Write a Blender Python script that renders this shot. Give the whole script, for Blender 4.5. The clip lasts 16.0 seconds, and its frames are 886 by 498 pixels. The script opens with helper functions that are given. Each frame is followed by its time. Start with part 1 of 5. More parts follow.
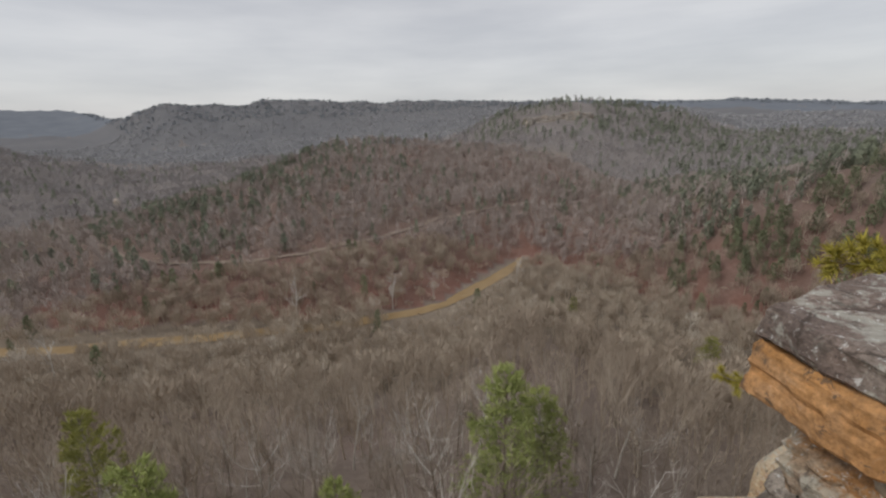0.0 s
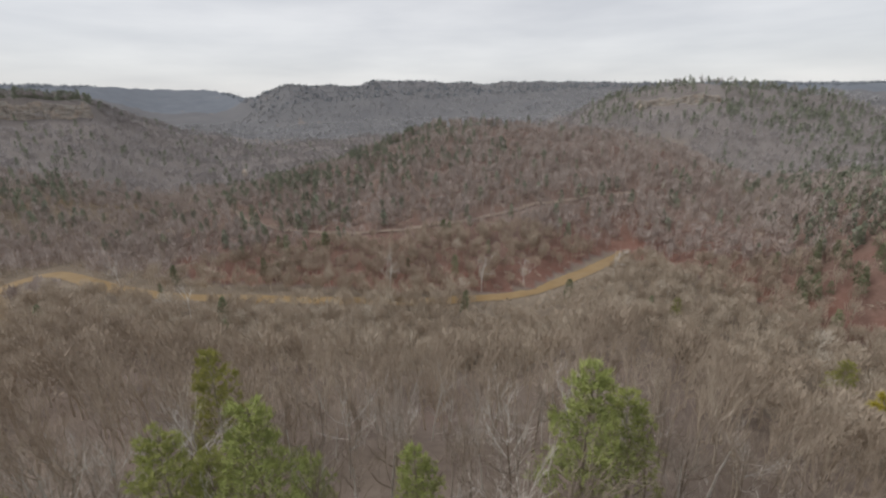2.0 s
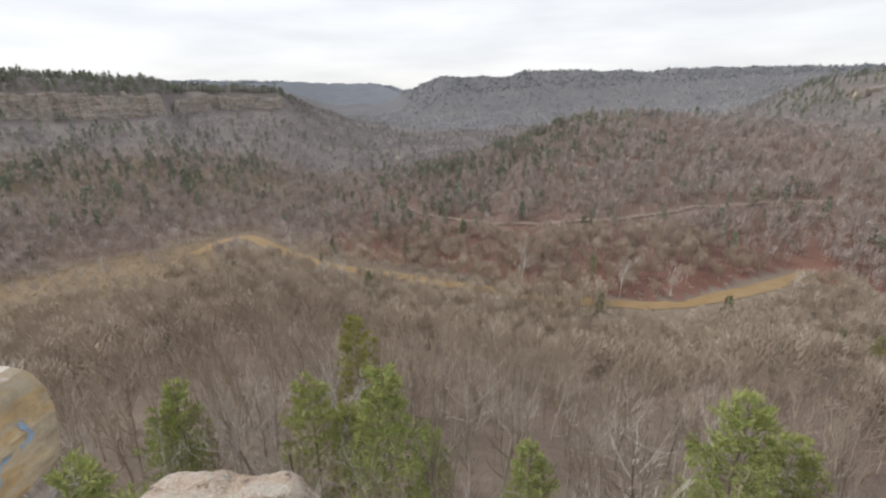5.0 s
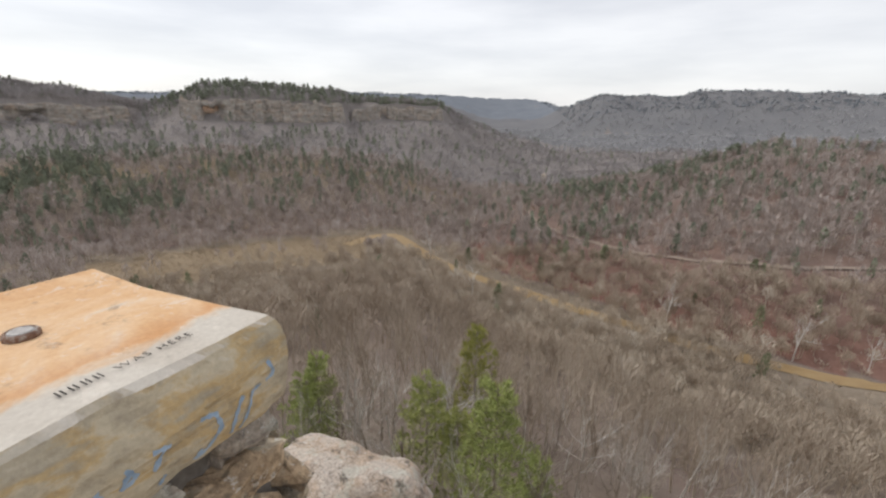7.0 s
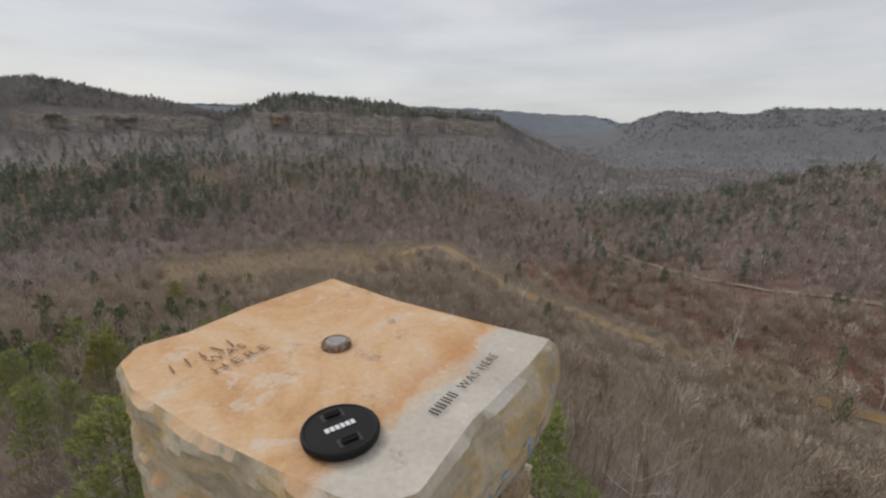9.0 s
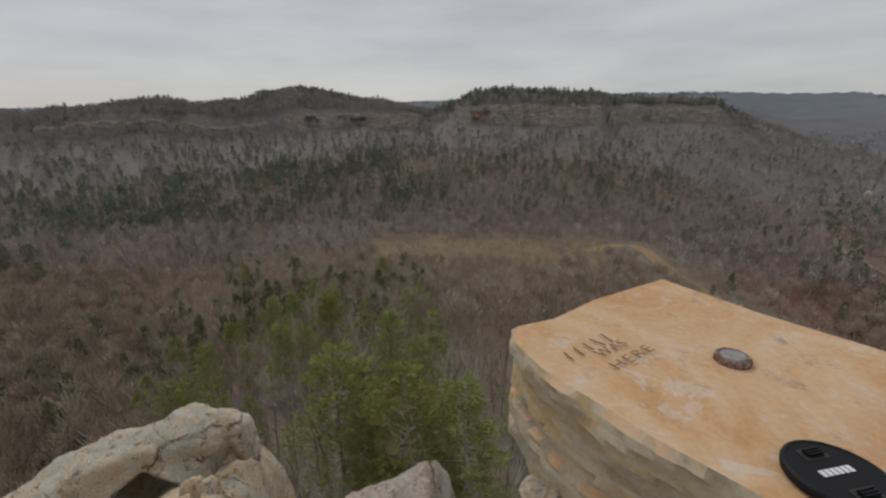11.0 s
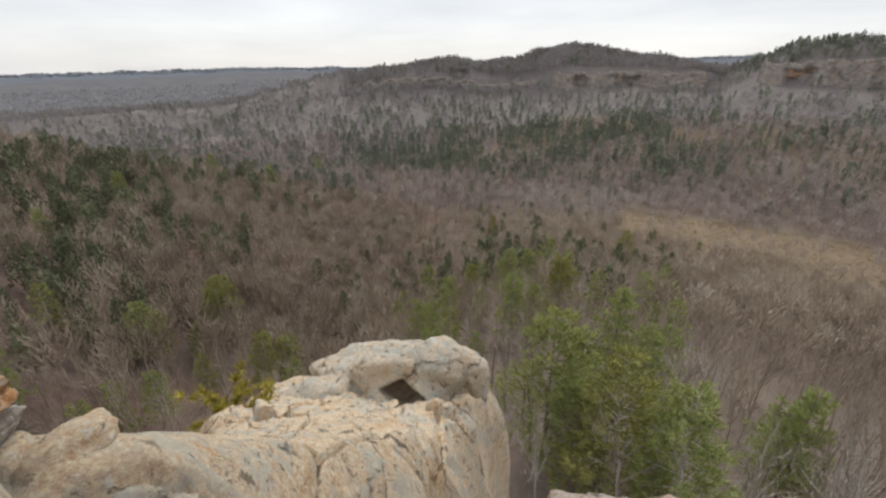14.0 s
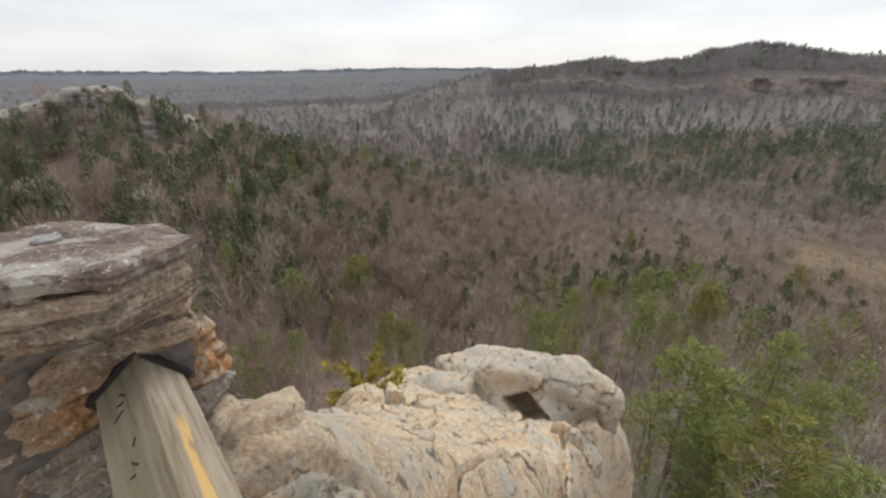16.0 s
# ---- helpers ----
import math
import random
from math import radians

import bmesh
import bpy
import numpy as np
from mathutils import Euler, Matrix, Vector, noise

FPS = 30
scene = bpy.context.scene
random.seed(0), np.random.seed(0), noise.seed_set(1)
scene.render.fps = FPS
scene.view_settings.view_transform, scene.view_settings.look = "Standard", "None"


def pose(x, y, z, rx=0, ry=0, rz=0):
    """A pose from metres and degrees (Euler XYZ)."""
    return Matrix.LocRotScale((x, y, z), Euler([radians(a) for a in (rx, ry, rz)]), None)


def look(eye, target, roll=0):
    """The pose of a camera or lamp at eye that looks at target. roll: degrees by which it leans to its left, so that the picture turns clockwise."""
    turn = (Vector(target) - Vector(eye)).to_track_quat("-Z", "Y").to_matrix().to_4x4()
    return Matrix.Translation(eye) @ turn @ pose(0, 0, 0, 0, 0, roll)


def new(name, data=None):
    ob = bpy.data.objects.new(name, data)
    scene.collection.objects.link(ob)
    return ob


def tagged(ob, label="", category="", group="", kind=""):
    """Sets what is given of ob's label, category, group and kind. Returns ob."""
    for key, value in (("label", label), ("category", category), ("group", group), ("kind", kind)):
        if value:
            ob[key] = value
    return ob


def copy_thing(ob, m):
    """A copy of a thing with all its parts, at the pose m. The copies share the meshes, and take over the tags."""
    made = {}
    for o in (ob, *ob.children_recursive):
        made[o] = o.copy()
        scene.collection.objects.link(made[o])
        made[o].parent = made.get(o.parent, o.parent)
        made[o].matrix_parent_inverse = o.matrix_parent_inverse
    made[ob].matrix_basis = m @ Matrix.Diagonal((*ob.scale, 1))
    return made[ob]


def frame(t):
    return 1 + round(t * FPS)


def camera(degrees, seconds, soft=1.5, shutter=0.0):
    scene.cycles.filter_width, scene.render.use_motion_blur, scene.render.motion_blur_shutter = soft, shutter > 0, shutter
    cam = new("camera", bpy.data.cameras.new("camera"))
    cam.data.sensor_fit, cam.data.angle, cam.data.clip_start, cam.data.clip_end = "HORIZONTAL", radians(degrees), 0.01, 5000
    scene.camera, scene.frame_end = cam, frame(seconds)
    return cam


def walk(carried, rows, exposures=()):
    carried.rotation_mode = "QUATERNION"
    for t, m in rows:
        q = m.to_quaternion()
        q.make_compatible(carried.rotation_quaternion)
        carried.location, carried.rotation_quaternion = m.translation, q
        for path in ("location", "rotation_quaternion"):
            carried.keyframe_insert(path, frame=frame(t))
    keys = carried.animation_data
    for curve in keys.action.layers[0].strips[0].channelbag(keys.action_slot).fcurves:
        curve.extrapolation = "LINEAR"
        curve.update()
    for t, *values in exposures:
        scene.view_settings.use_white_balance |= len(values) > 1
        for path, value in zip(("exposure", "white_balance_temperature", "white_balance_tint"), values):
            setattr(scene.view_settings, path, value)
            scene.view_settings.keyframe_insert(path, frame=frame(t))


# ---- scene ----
import itertools
from mathutils.bvhtree import BVHTree

# camera: place, heading (counter-clockwise from +y), pitch, roll
ROWS = [
    (0.0, 0.420, 0.380, -0.020, 0.00, -16.49, -1.34),
    (0.5, 0.381, 0.373, -0.022, 3.23, -16.38, -1.25),
    (1.0, 0.346, 0.363, -0.023, 7.61, -16.65, -1.35),
    (1.5, 0.316, 0.350, -0.024, 10.73, -17.80, -1.43),
    (2.0, 0.291, 0.336, -0.023, 12.69, -18.49, -0.70),
    (2.5, 0.269, 0.320, -0.023, 16.73, -19.63, 0.28),
    (3.0, 0.250, 0.302, -0.021, 20.15, -19.90, -0.12),
    (5.3, 0.180, 0.212, -0.011, 32.74, -19.03, -0.33),
    (5.5, 0.174, 0.204, -0.010, 33.82, -18.62, 0.46),
    (6.0, 0.162, 0.194, -0.011, 39.93, -19.08, 1.26),
    (6.5, 0.164, 0.176, -0.013, 45.67, -18.17, 1.20),
    (7.0, 0.141, 0.144, -0.007, 49.71, -17.44, 0.98),
    (7.5, 0.078, 0.079, -0.007, 50.44, -17.94, 1.30),
    (8.0, -0.000, 0.000, -0.000, 50.56, -17.39, 1.98),
    (8.2, -0.026, -0.034, 0.002, 51.49, -17.04, 2.12),
    (10.3, -0.195, -0.340, -0.009, 71.68, -16.66, -0.05),
    (10.5, -0.208, -0.367, -0.009, 75.26, -17.09, -0.54),
    (11.0, -0.243, -0.425, -0.011, 81.49, -17.24, -0.37),
    (11.5, -0.321, -0.444, -0.030, 86.03, -18.07, -0.80),
    (12.0, -0.423, -0.480, -0.039, 91.25, -19.02, -1.10),
    (12.5, -0.447, -0.590, 0.012, 99.52, -19.03, -1.90),
    (13.0, -0.435, -0.645, 0.040, 106.06, -20.45, -1.73),
    (13.5, -0.425, -0.690, 0.074, 108.53, -21.11, -0.88),
    (14.0, -0.436, -0.745, 0.059, 113.98, -21.95, -0.30),
    (14.5, -0.442, -0.808, 0.060, 119.09, -22.53, 0.42),
    (15.0, -0.454, -0.890, 0.058, 123.97, -22.76, 0.55),
    (15.5, -0.454, -0.964, 0.065, 128.39, -22.08, 0.39),
    (16.0, -0.447, -1.057, 0.058, 131.70, -21.85, 0.44),
]
cam = camera(91.0, 16.0, soft=2.3)
walk(cam, [(t, pose(x, y, z, 0, 0, h) @ pose(0, 0, 0, 90 + p) @ pose(0, 0, 0, 0, 0, r)) for t, x, y, z, h, p, r in ROWS],
     exposures=[(0, -0.2), (1.5, -0.1), (3, 0.27), (5.5, 0.38), (7, 0.3), (8, 0.05), (10.3, -0.48), (11, -0.56), (12, -0.38), (13, 0.06), (14.5, 0.22), (16, 0.26)])

# ---------------------------------------------------------------- light
SUN_EL, SUN_HEAD = radians(48), radians(250)
world = bpy.data.worlds.new("overcast_sky")
scene.world = world
world.use_nodes = True
wn, wl = world.node_tree.nodes, world.node_tree.links
wn.clear()
w_out = wn.new("ShaderNodeOutputWorld")
w_sky = wn.new("ShaderNodeTexSky")
w_sky.sky_type, w_sky.sun_disc = "NISHITA", False
w_sky.sun_elevation, w_sky.sun_rotation = SUN_EL, SUN_HEAD
w_bg = wn.new("ShaderNodeBackground")
w_bg.inputs[1].default_value = 0.02
w_cl = wn.new("ShaderNodeBackground")
w_cl.inputs[1].default_value = 0.695
w_add = wn.new("ShaderNodeAddShader")
w_co = wn.new("ShaderNodeTexCoord")
w_map = wn.new("ShaderNodeMapping")
w_map.inputs["Scale"].default_value = (1.6, 1.6, 9.0)
w_no = wn.new("ShaderNodeTexNoise")
w_no.inputs["Scale"].default_value, w_no.inputs["Detail"].default_value, w_no.inputs["Roughness"].default_value = 1.7, 5, 0.52
w_ra = wn.new("ShaderNodeValToRGB")
w_ra.color_ramp.elements[0].position, w_ra.color_ramp.elements[0].color = 0.32, (0.80, 0.80, 0.83, 1)
w_ra.color_ramp.elements[1].position, w_ra.color_ramp.elements[1].color = 0.66, (1.0, 0.99, 1.0, 1)
wl.new(w_co.outputs["Generated"], w_map.inputs["Vector"])
wl.new(w_map.outputs[0], w_no.inputs["Vector"])
wl.new(w_no.outputs["Fac"], w_ra.inputs["Fac"])
wl.new(w_ra.outputs[0], w_cl.inputs[0])
wl.new(w_sky.outputs[0], w_bg.inputs[0])
wl.new(w_bg.outputs[0], w_add.inputs[0])
wl.new(w_cl.outputs[0], w_add.inputs[1])
wl.new(w_add.outputs[0], w_out.inputs[0])
sun = new("sun", bpy.data.lights.new("sun", "SUN"))
sun.data.energy, sun.data.angle, sun.data.color = 1.45, radians(25), (1.0, 0.97, 0.92)
sun.matrix_world = look((60 * math.sin(SUN_HEAD), 60 * math.cos(SUN_HEAD), 70), (0, 0, 0))


# ---------------------------------------------------------------- materials
def mat_base(name, rough=0.9, spec=0.2):
    m = bpy.data.materials.new(name)
    m.use_nodes = True
    b = m.node_tree.nodes["Principled BSDF"]
    b.inputs["Roughness"].default_value = rough
    b.inputs["Specular IOR Level"].default_value = spec
    return m, m.node_tree.nodes, m.node_tree.links, b


def n_noise(n, l, vec, scale, detail=4, rough=0.55, dist=0.0):
    t = n.new("ShaderNodeTexNoise")
    t.inputs["Scale"].default_value, t.inputs["Detail"].default_value = scale, detail
    t.inputs["Roughness"].default_value, t.inputs["Distortion"].default_value = rough, dist
    l.new(vec, t.inputs["Vector"])
    return t.outputs["Fac"]


def n_ramp(n, l, fac, stops):
    r = n.new("ShaderNodeValToRGB")
    while len(r.color_ramp.elements) < len(stops):
        r.color_ramp.elements.new(0.5)
    for e, (p, c) in zip(r.color_ramp.elements, stops):
        e.position, e.color = p, (*c, 1)
    l.new(fac, r.inputs[0])
    return r.outputs[0]


def n_mix(n, l, fac, a, b, blend="MIX"):
    x = n.new("ShaderNodeMix")
    x.data_type, x.blend_type = "RGBA", blend
    for sock, v in ((x.inputs[0], fac), (x.inputs[6], a), (x.inputs[7], b)):
        if isinstance(v, (int, float)):
            sock.default_value = v
        elif isinstance(v, tuple):
            sock.default_value = (*v, 1)
        else:
            l.new(v, sock)
    return x.outputs[2]


def n_bump(n, l, b, height, strength, dist):
    u = n.new("ShaderNodeBump")
    u.inputs["Strength"].default_value, u.inputs["Distance"].default_value = strength, dist
    l.new(height, u.inputs["Height"])
    l.new(u.outputs[0], b.inputs["Normal"])


def n_obj(n):
    return n.new("ShaderNodeTexCoord").outputs["Object"]


def n_pos(n):
    return n.new("ShaderNodeNewGeometry").outputs["Position"]


def n_range(n, l, v, a, b, c=0.0, d=1.0):
    x = n.new("ShaderNodeMapRange")
    for s, q in zip(x.inputs[1:5], (a, b, c, d)):
        s.default_value = q
    l.new(v, x.inputs[0])
    return x.outputs[0]


def wood_stand(name, stops, rough=0.95):
    """Bark, twigs or needles of many trees; 'tone' differs from tree to tree."""
    m, n, l, b = mat_base(name, rough, 0.1)
    a = n.new("ShaderNodeAttribute")
    a.attribute_name = "tone"
    c = n_ramp(n, l, a.outputs["Fac"], stops)
    f = n_noise(n, l, n_pos(n), 1.3, 3)
    l.new(n_mix(n, l, n_range(n, l, f, 0.35, 0.7, 0.0, 0.28), c, (0.35, 0.33, 0.31), "MULTIPLY"), b.inputs["Base Color"])
    return m


M_BARE = wood_stand("bare_twigs", [(0.0, (0.283, 0.229, 0.179)), (0.35, (0.458, 0.380, 0.302)), (0.7, (0.531, 0.458, 0.371)), (1.0, (0.641, 0.586, 0.504))])
# twigs of hillside and uplands: distance haze painted in as greyer colour
M_HILL_HAZED = wood_stand("hazed_hillside_twigs", [(0.0, (0.288, 0.237, 0.210)), (0.35, (0.455, 0.390, 0.353)), (0.7, (0.529, 0.464, 0.428)), (1.0, (0.632, 0.585, 0.548))])
M_UPLAND_HAZED = wood_stand("hazed_upland_twigs", [(0.0, (0.297, 0.270, 0.261)), (0.4, (0.387, 0.360, 0.356)), (1.0, (0.477, 0.455, 0.446))])
M_PINE = wood_stand("pine_needles", [(0.0, (0.145, 0.16, 0.10)), (0.5, (0.215, 0.235, 0.145)), (1.0, (0.30, 0.325, 0.19))])
# pines farther off, their green greyed to paint in haze
M_UPPINE_HAZED = wood_stand("hazed_upland_pine_needles", [(0.0, (0.188, 0.203, 0.160)), (0.5, (0.250, 0.273, 0.203)), (1.0, (0.325, 0.348, 0.244))])


def ground_mat():
    """Forest floor; 'tone' tells the cover: russet leaf litter, tan valley floor, tawny grass, grey for haze painted on
    the uplands.
    """
    m, n, l, b = mat_base("leaf_litter", 0.97, 0.1)
    p = n_pos(n)
    a = n.new("ShaderNodeAttribute")
    a.attribute_name = "tone"
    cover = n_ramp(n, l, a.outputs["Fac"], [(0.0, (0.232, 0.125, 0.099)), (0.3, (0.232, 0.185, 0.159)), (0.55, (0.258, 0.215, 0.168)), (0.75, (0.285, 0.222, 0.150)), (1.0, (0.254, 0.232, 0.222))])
    big = n_noise(n, l, p, 0.03, 5, 0.6)
    fine = n_noise(n, l, p, 0.45, 6, 0.65)
    c = n_mix(n, l, n_range(n, l, big, 0.4, 0.65, 0.0, 0.35), cover, (0.62, 0.58, 0.55), "MULTIPLY")
    c = n_mix(n, l, n_range(n, l, fine, 0.35, 0.7, 0.0, 0.55), c, (0.55, 0.50, 0.46), "MULTIPLY")
    l.new(c, b.inputs["Base Color"])
    n_bump(n, l, b, fine, 0.6, 1.0)
    return m


def sandstone(name, stops, scale=1.0, lichen=0.35, strata=0.0, bump=0.03):
    """Weathered sandstone: stains, iron bands, crusts of pale lichen, black specks and fine cracks."""
    m, n, l, b = mat_base(name, 0.93, 0.15)
    p = n_obj(n)
    big = n_noise(n, l, p, 1.9 * scale, 8, 0.66, 0.5)
    c = n_ramp(n, l, big, stops)
    mp = n.new("ShaderNodeMapping")
    mp.inputs["Scale"].default_value = (0.7, 0.7, 9.0)
    l.new(p, mp.inputs[0])
    band = n_noise(n, l, mp.outputs[0], 1.7 * scale, 7, 0.66, 0.7)
    if strata:
        c = n_mix(n, l, n_range(n, l, band, 0.50, 0.57, 0.0, strata), c, (0.10, 0.075, 0.06))
        c = n_mix(n, l, n_range(n, l, band, 0.42, 0.36, 0.0, strata * 0.8), c, (0.56, 0.50, 0.41))
    grain = n_noise(n, l, p, 40 * scale, 8, 0.75)
    c = n_mix(n, l, 0.7, c, n_ramp(n, l, grain, [(0.35, (0.22, 0.21, 0.20)), (0.65, (0.78, 0.77, 0.75))]), "OVERLAY")
    lich = n_noise(n, l, p, 3.4 * scale, 9, 0.72, 0.4)
    c = n_mix(n, l, n_range(n, l, lich, 0.51, 0.56, 0.0, lichen), c, (0.50, 0.505, 0.44))
    speck = n_noise(n, l, p, 24 * scale, 4, 0.75, 0.4)
    c = n_mix(n, l, n_range(n, l, speck, 0.60, 0.63, 0.0, min(1.0, lichen * 1.2)), c, (0.70, 0.69, 0.65))
    dirt = n_noise(n, l, p, 6.0 * scale, 9, 0.72, 0.3)
    c = n_mix(n, l, n_range(n, l, dirt, 0.57, 0.63, 0.0, 0.75), c, (0.10, 0.085, 0.07))
    spot = n_noise(n, l, p, 17 * scale, 6, 0.72, 0.6)
    c = n_mix(n, l, n_range(n, l, spot, 0.60, 0.64, 0.0, 0.7), c, (0.085, 0.075, 0.068))
    vo = n.new("ShaderNodeTexVoronoi")
    vo.feature = "DISTANCE_TO_EDGE"
    vo.inputs["Scale"].default_value = 0.55 * scale
    warp = n.new("ShaderNodeVectorMath")
    warp.operation = "MULTIPLY_ADD"
    wn2 = n.new("ShaderNodeTexNoise")
    wn2.inputs["Scale"].default_value, wn2.inputs["Detail"].default_value = 2.4 * scale, 5
    l.new(p, wn2.inputs["Vector"])
    warp.inputs[1].default_value = (0.5 / scale,) * 3
    l.new(wn2.outputs["Color"], warp.inputs[0])
    l.new(p, warp.inputs[2])
    l.new(warp.outputs[0], vo.inputs["Vector"])
    gap = n.new("ShaderNodeMath")
    gap.operation = "MULTIPLY_ADD"
    gap.inputs[1].default_value, gap.inputs[2].default_value = -0.06, 0.036
    l.new(lich, gap.inputs[0])
    wide = n.new("ShaderNodeMath")
    wide.operation = "SUBTRACT"
    l.new(vo.outputs["Distance"], wide.inputs[0])
    l.new(gap.outputs[0], wide.inputs[1])
    crack = n_range(n, l, wide.outputs[0], -0.008, 0.004, 0.0, 1.0)
    c = n_mix(n, l, n_range(n, l, crack, 0.0, 0.8, 0.75, 0.0), c, (0.07, 0.055, 0.045))
    l.new(c, b.inputs["Base Color"])
    h = n_mix(n, l, 0.35, n_noise(n, l, p, 4.5 * scale, 10, 0.72), grain)
    h = n_mix(n, l, 0.25, h, lich)
    h = n_mix(n, l, 0.22, h, crack)
    if strata:
        h = n_mix(n, l, 0.4, h, band)
    n_bump(n, l, b, h, 1.0, bump * 1.6)
    return m


M_GROUND = ground_mat()
M_LEDGE = sandstone("ledge_sandstone", [(0.30, (0.36, 0.29, 0.22)), (0.40, (0.62, 0.45, 0.28)), (0.48, (0.68, 0.56, 0.41)), (0.56, (0.64, 0.50, 0.34)), (0.66, (0.52, 0.48, 0.40))], 1.0, 0.6, 0.0, 0.05)
M_TIP = sandstone("lichen_sandstone", [(0.30, (0.34, 0.30, 0.25)), (0.42, (0.56, 0.455, 0.33)), (0.52, (0.61, 0.53, 0.42)), (0.66, (0.47, 0.45, 0.39))], 1.25, 0.75, 0.0, 0.05)
M_CLIFF = sandstone("cliff_sandstone", [(0.3, (0.30, 0.28, 0.265)), (0.5, (0.40, 0.36, 0.325)), (0.68, (0.50, 0.39, 0.31))], 0.06, 0.3, 0.55, 0.8)

# ---------------------------------------------------------------- lie of the land: heading, distance, height of each line
FOOT = [(-60, 300, -100), (-45, 230, -100), (-30, 270, -108), (-16, 330, -110), (-9, 340, -110), (0, 258, -110), (7, 250, -110), (16, 249, -110), (27, 268, -110),
        (40, 296, -110), (48, 345, -110), (53, 415, -110), (59, 435, -110), (67, 410, -110), (77, 402, -110), (86, 410, -110), (98, 455, -110), (106, 420, -110),
        (116, 250, -104), (130, 160, -95), (142, 125, -84), (155, 104, -76), (185, 90, -70)]
CREST = [(-60, 330, -15), (-45, 330, -27), (-38, 360, -44), (-34, 380, -54), (-29, 400, -77), (-23, 430, -95), (-16, 600, -62), (-9, 640, -42), (-1, 650, -36), (8, 640, -31),
         (13.4, 620, -31), (19, 590, -52), (26, 550, -72), (33, 500, -84), (40, 460, -94), (47, 450, -109), (53, 460, -108), (67, 470, -95), (86, 475, -94), (98, 520, -95),
         (106, 450, -107), (116, 380, -105), (130, 340, -84), (142, 310, -62), (154, 280, -42), (159.5, 270, -28), (163, 262, -16), (167, 256, -8), (171, 256, -9), (176, 262, -16), (185, 270, -22)]
BEHIND = [(-60, 480, -40), (-45, 600, -70), (-34, 650, -80), (-23, 650, -95), (-16, 720, -75), (-9, 760, -60), (0, 800, -60), (13, 800, -70), (26, 720, -105), (37, 640, -108),
          (47, 600, -108), (53, 600, -85), (67, 600, -65), (77, 600, -62), (86, 620, -62), (98, 660, -62), (110, 640, -75), (120, 560, -100), (130, 520, -108), (142, 480, -105),
          (155, 430, -100), (167, 400, -80), (185, 400, -80)]
SCARP = [(-60, 800, -30), (-45, 1200, -40), (-34, 1200, -40), (-27, 1050, -15), (-20, 960, -5), (-14, 950, -5), (-9, 950, -8), (-6, 980, -22), (0, 1200, -60), (13, 1300, -70),
         (26, 1250, -85), (35, 1100, -100), (40, 1050, -85), (43, 1000, -62), (47, 960, -35), (50, 930, -18), (56, 900, -8), (61, 880, -14), (62.5, 800, -15), (70, 780, -17),
         (78, 800, -14), (82.5, 860, -12), (85, 850, -16), (91, 850, -19), (99, 860, -25), (109, 880, -26), (123, 900, -22), (134, 850, -50), (142, 800, -75), (155, 750, -85), (185, 700, -80)]
RISE = [(-60, 3), (-21, 5), (-19, 14), (-10, 14), (-7, 4), (48, 4), (50.5, 24), (61, 24), (63, 28), (77, 27), (80, 10), (83, 5), (85, 20), (91, 27), (99, 31), (109, 27), (123, 13), (128, 6), (185, 3)]
SUMMIT = [(-60, 900, -20), (-45, 1300, -25), (-38, 1500, -8), (-34, 1400, -22), (-27, 1120, 5), (-23, 1020, 13), (-20, 1010, 20), (-14, 1000, 21), (-11, 1000, 14), (-9, 1000, 12),
          (-7.5, 1010, -4), (-6, 1030, -18), (0, 1300, -50), (13, 1400, -55), (26, 1400, -65), (35, 1250, -85), (43, 1060, -55), (47, 1020, -22), (50, 990, 2), (56, 960, 8)]
SUMMIT += [(61, 930, 10), (62.8, 850, 24), (68, 840, 28), (73, 840, 30), (77.5, 850, 24), (79.5, 880, 6), (82.5, 920, -8), (84.8, 910, -2), (88, 905, 8), (91, 910, 17), (95, 920, 26),
           (99, 930, 35), (103, 940, 24), (105.4, 950, 15), (108.8, 950, 8), (114, 950, 16), (117, 950, 8), (123, 950, -4), (127, 950, -10), (134, 900, -40), (142, 860, -62), (185, 800, -75)]
HOLLOW = [(-60, 1700, -60), (-38, 1900, -50), (-27, 1500, -40), (-9, 1400, -50), (0, 1500, -60), (30, 1600, -70), (37, 1700, -105), (45, 1700, -105), (50, 1500, -60), (80, 1500, -40),
          (123, 1500, -60), (143, 1500, -85), (185, 1500, -90)]
SKYLINE = [(-60, 2600, 20), (-44, 2600, 12), (-33, 2700, 50), (-27, 2700, 48), (-20, 2500, 60), (-9, 2200, 57), (-0.7, 1900, 60), (5.5, 1900, 55), (11.8, 1850, 60), (15.6, 1800, 66),
           (20.4, 1800, 69), (23, 1800, 50), (26, 1800, 49), (31, 1800, 54), (33, 1850, 35), (34.7, 2000, 10), (36, 2400, 20), (39, 3300, 80), (44, 3300, 82), (49, 3000, 90),
           (53, 2800, 80), (61, 2600, 80), (80, 2600, 52), (84, 2600, 48), (100, 2600, 40), (123, 2500, 12), (137.6, 2500, 10), (144, 2600, 0), (150, 2600, -8), (157, 2700, -18), (185, 2700, -24)]


def line(rows, az):
    c = list(zip(*rows))
    return [np.interp(az, c[0], v) for v in c[1:]]


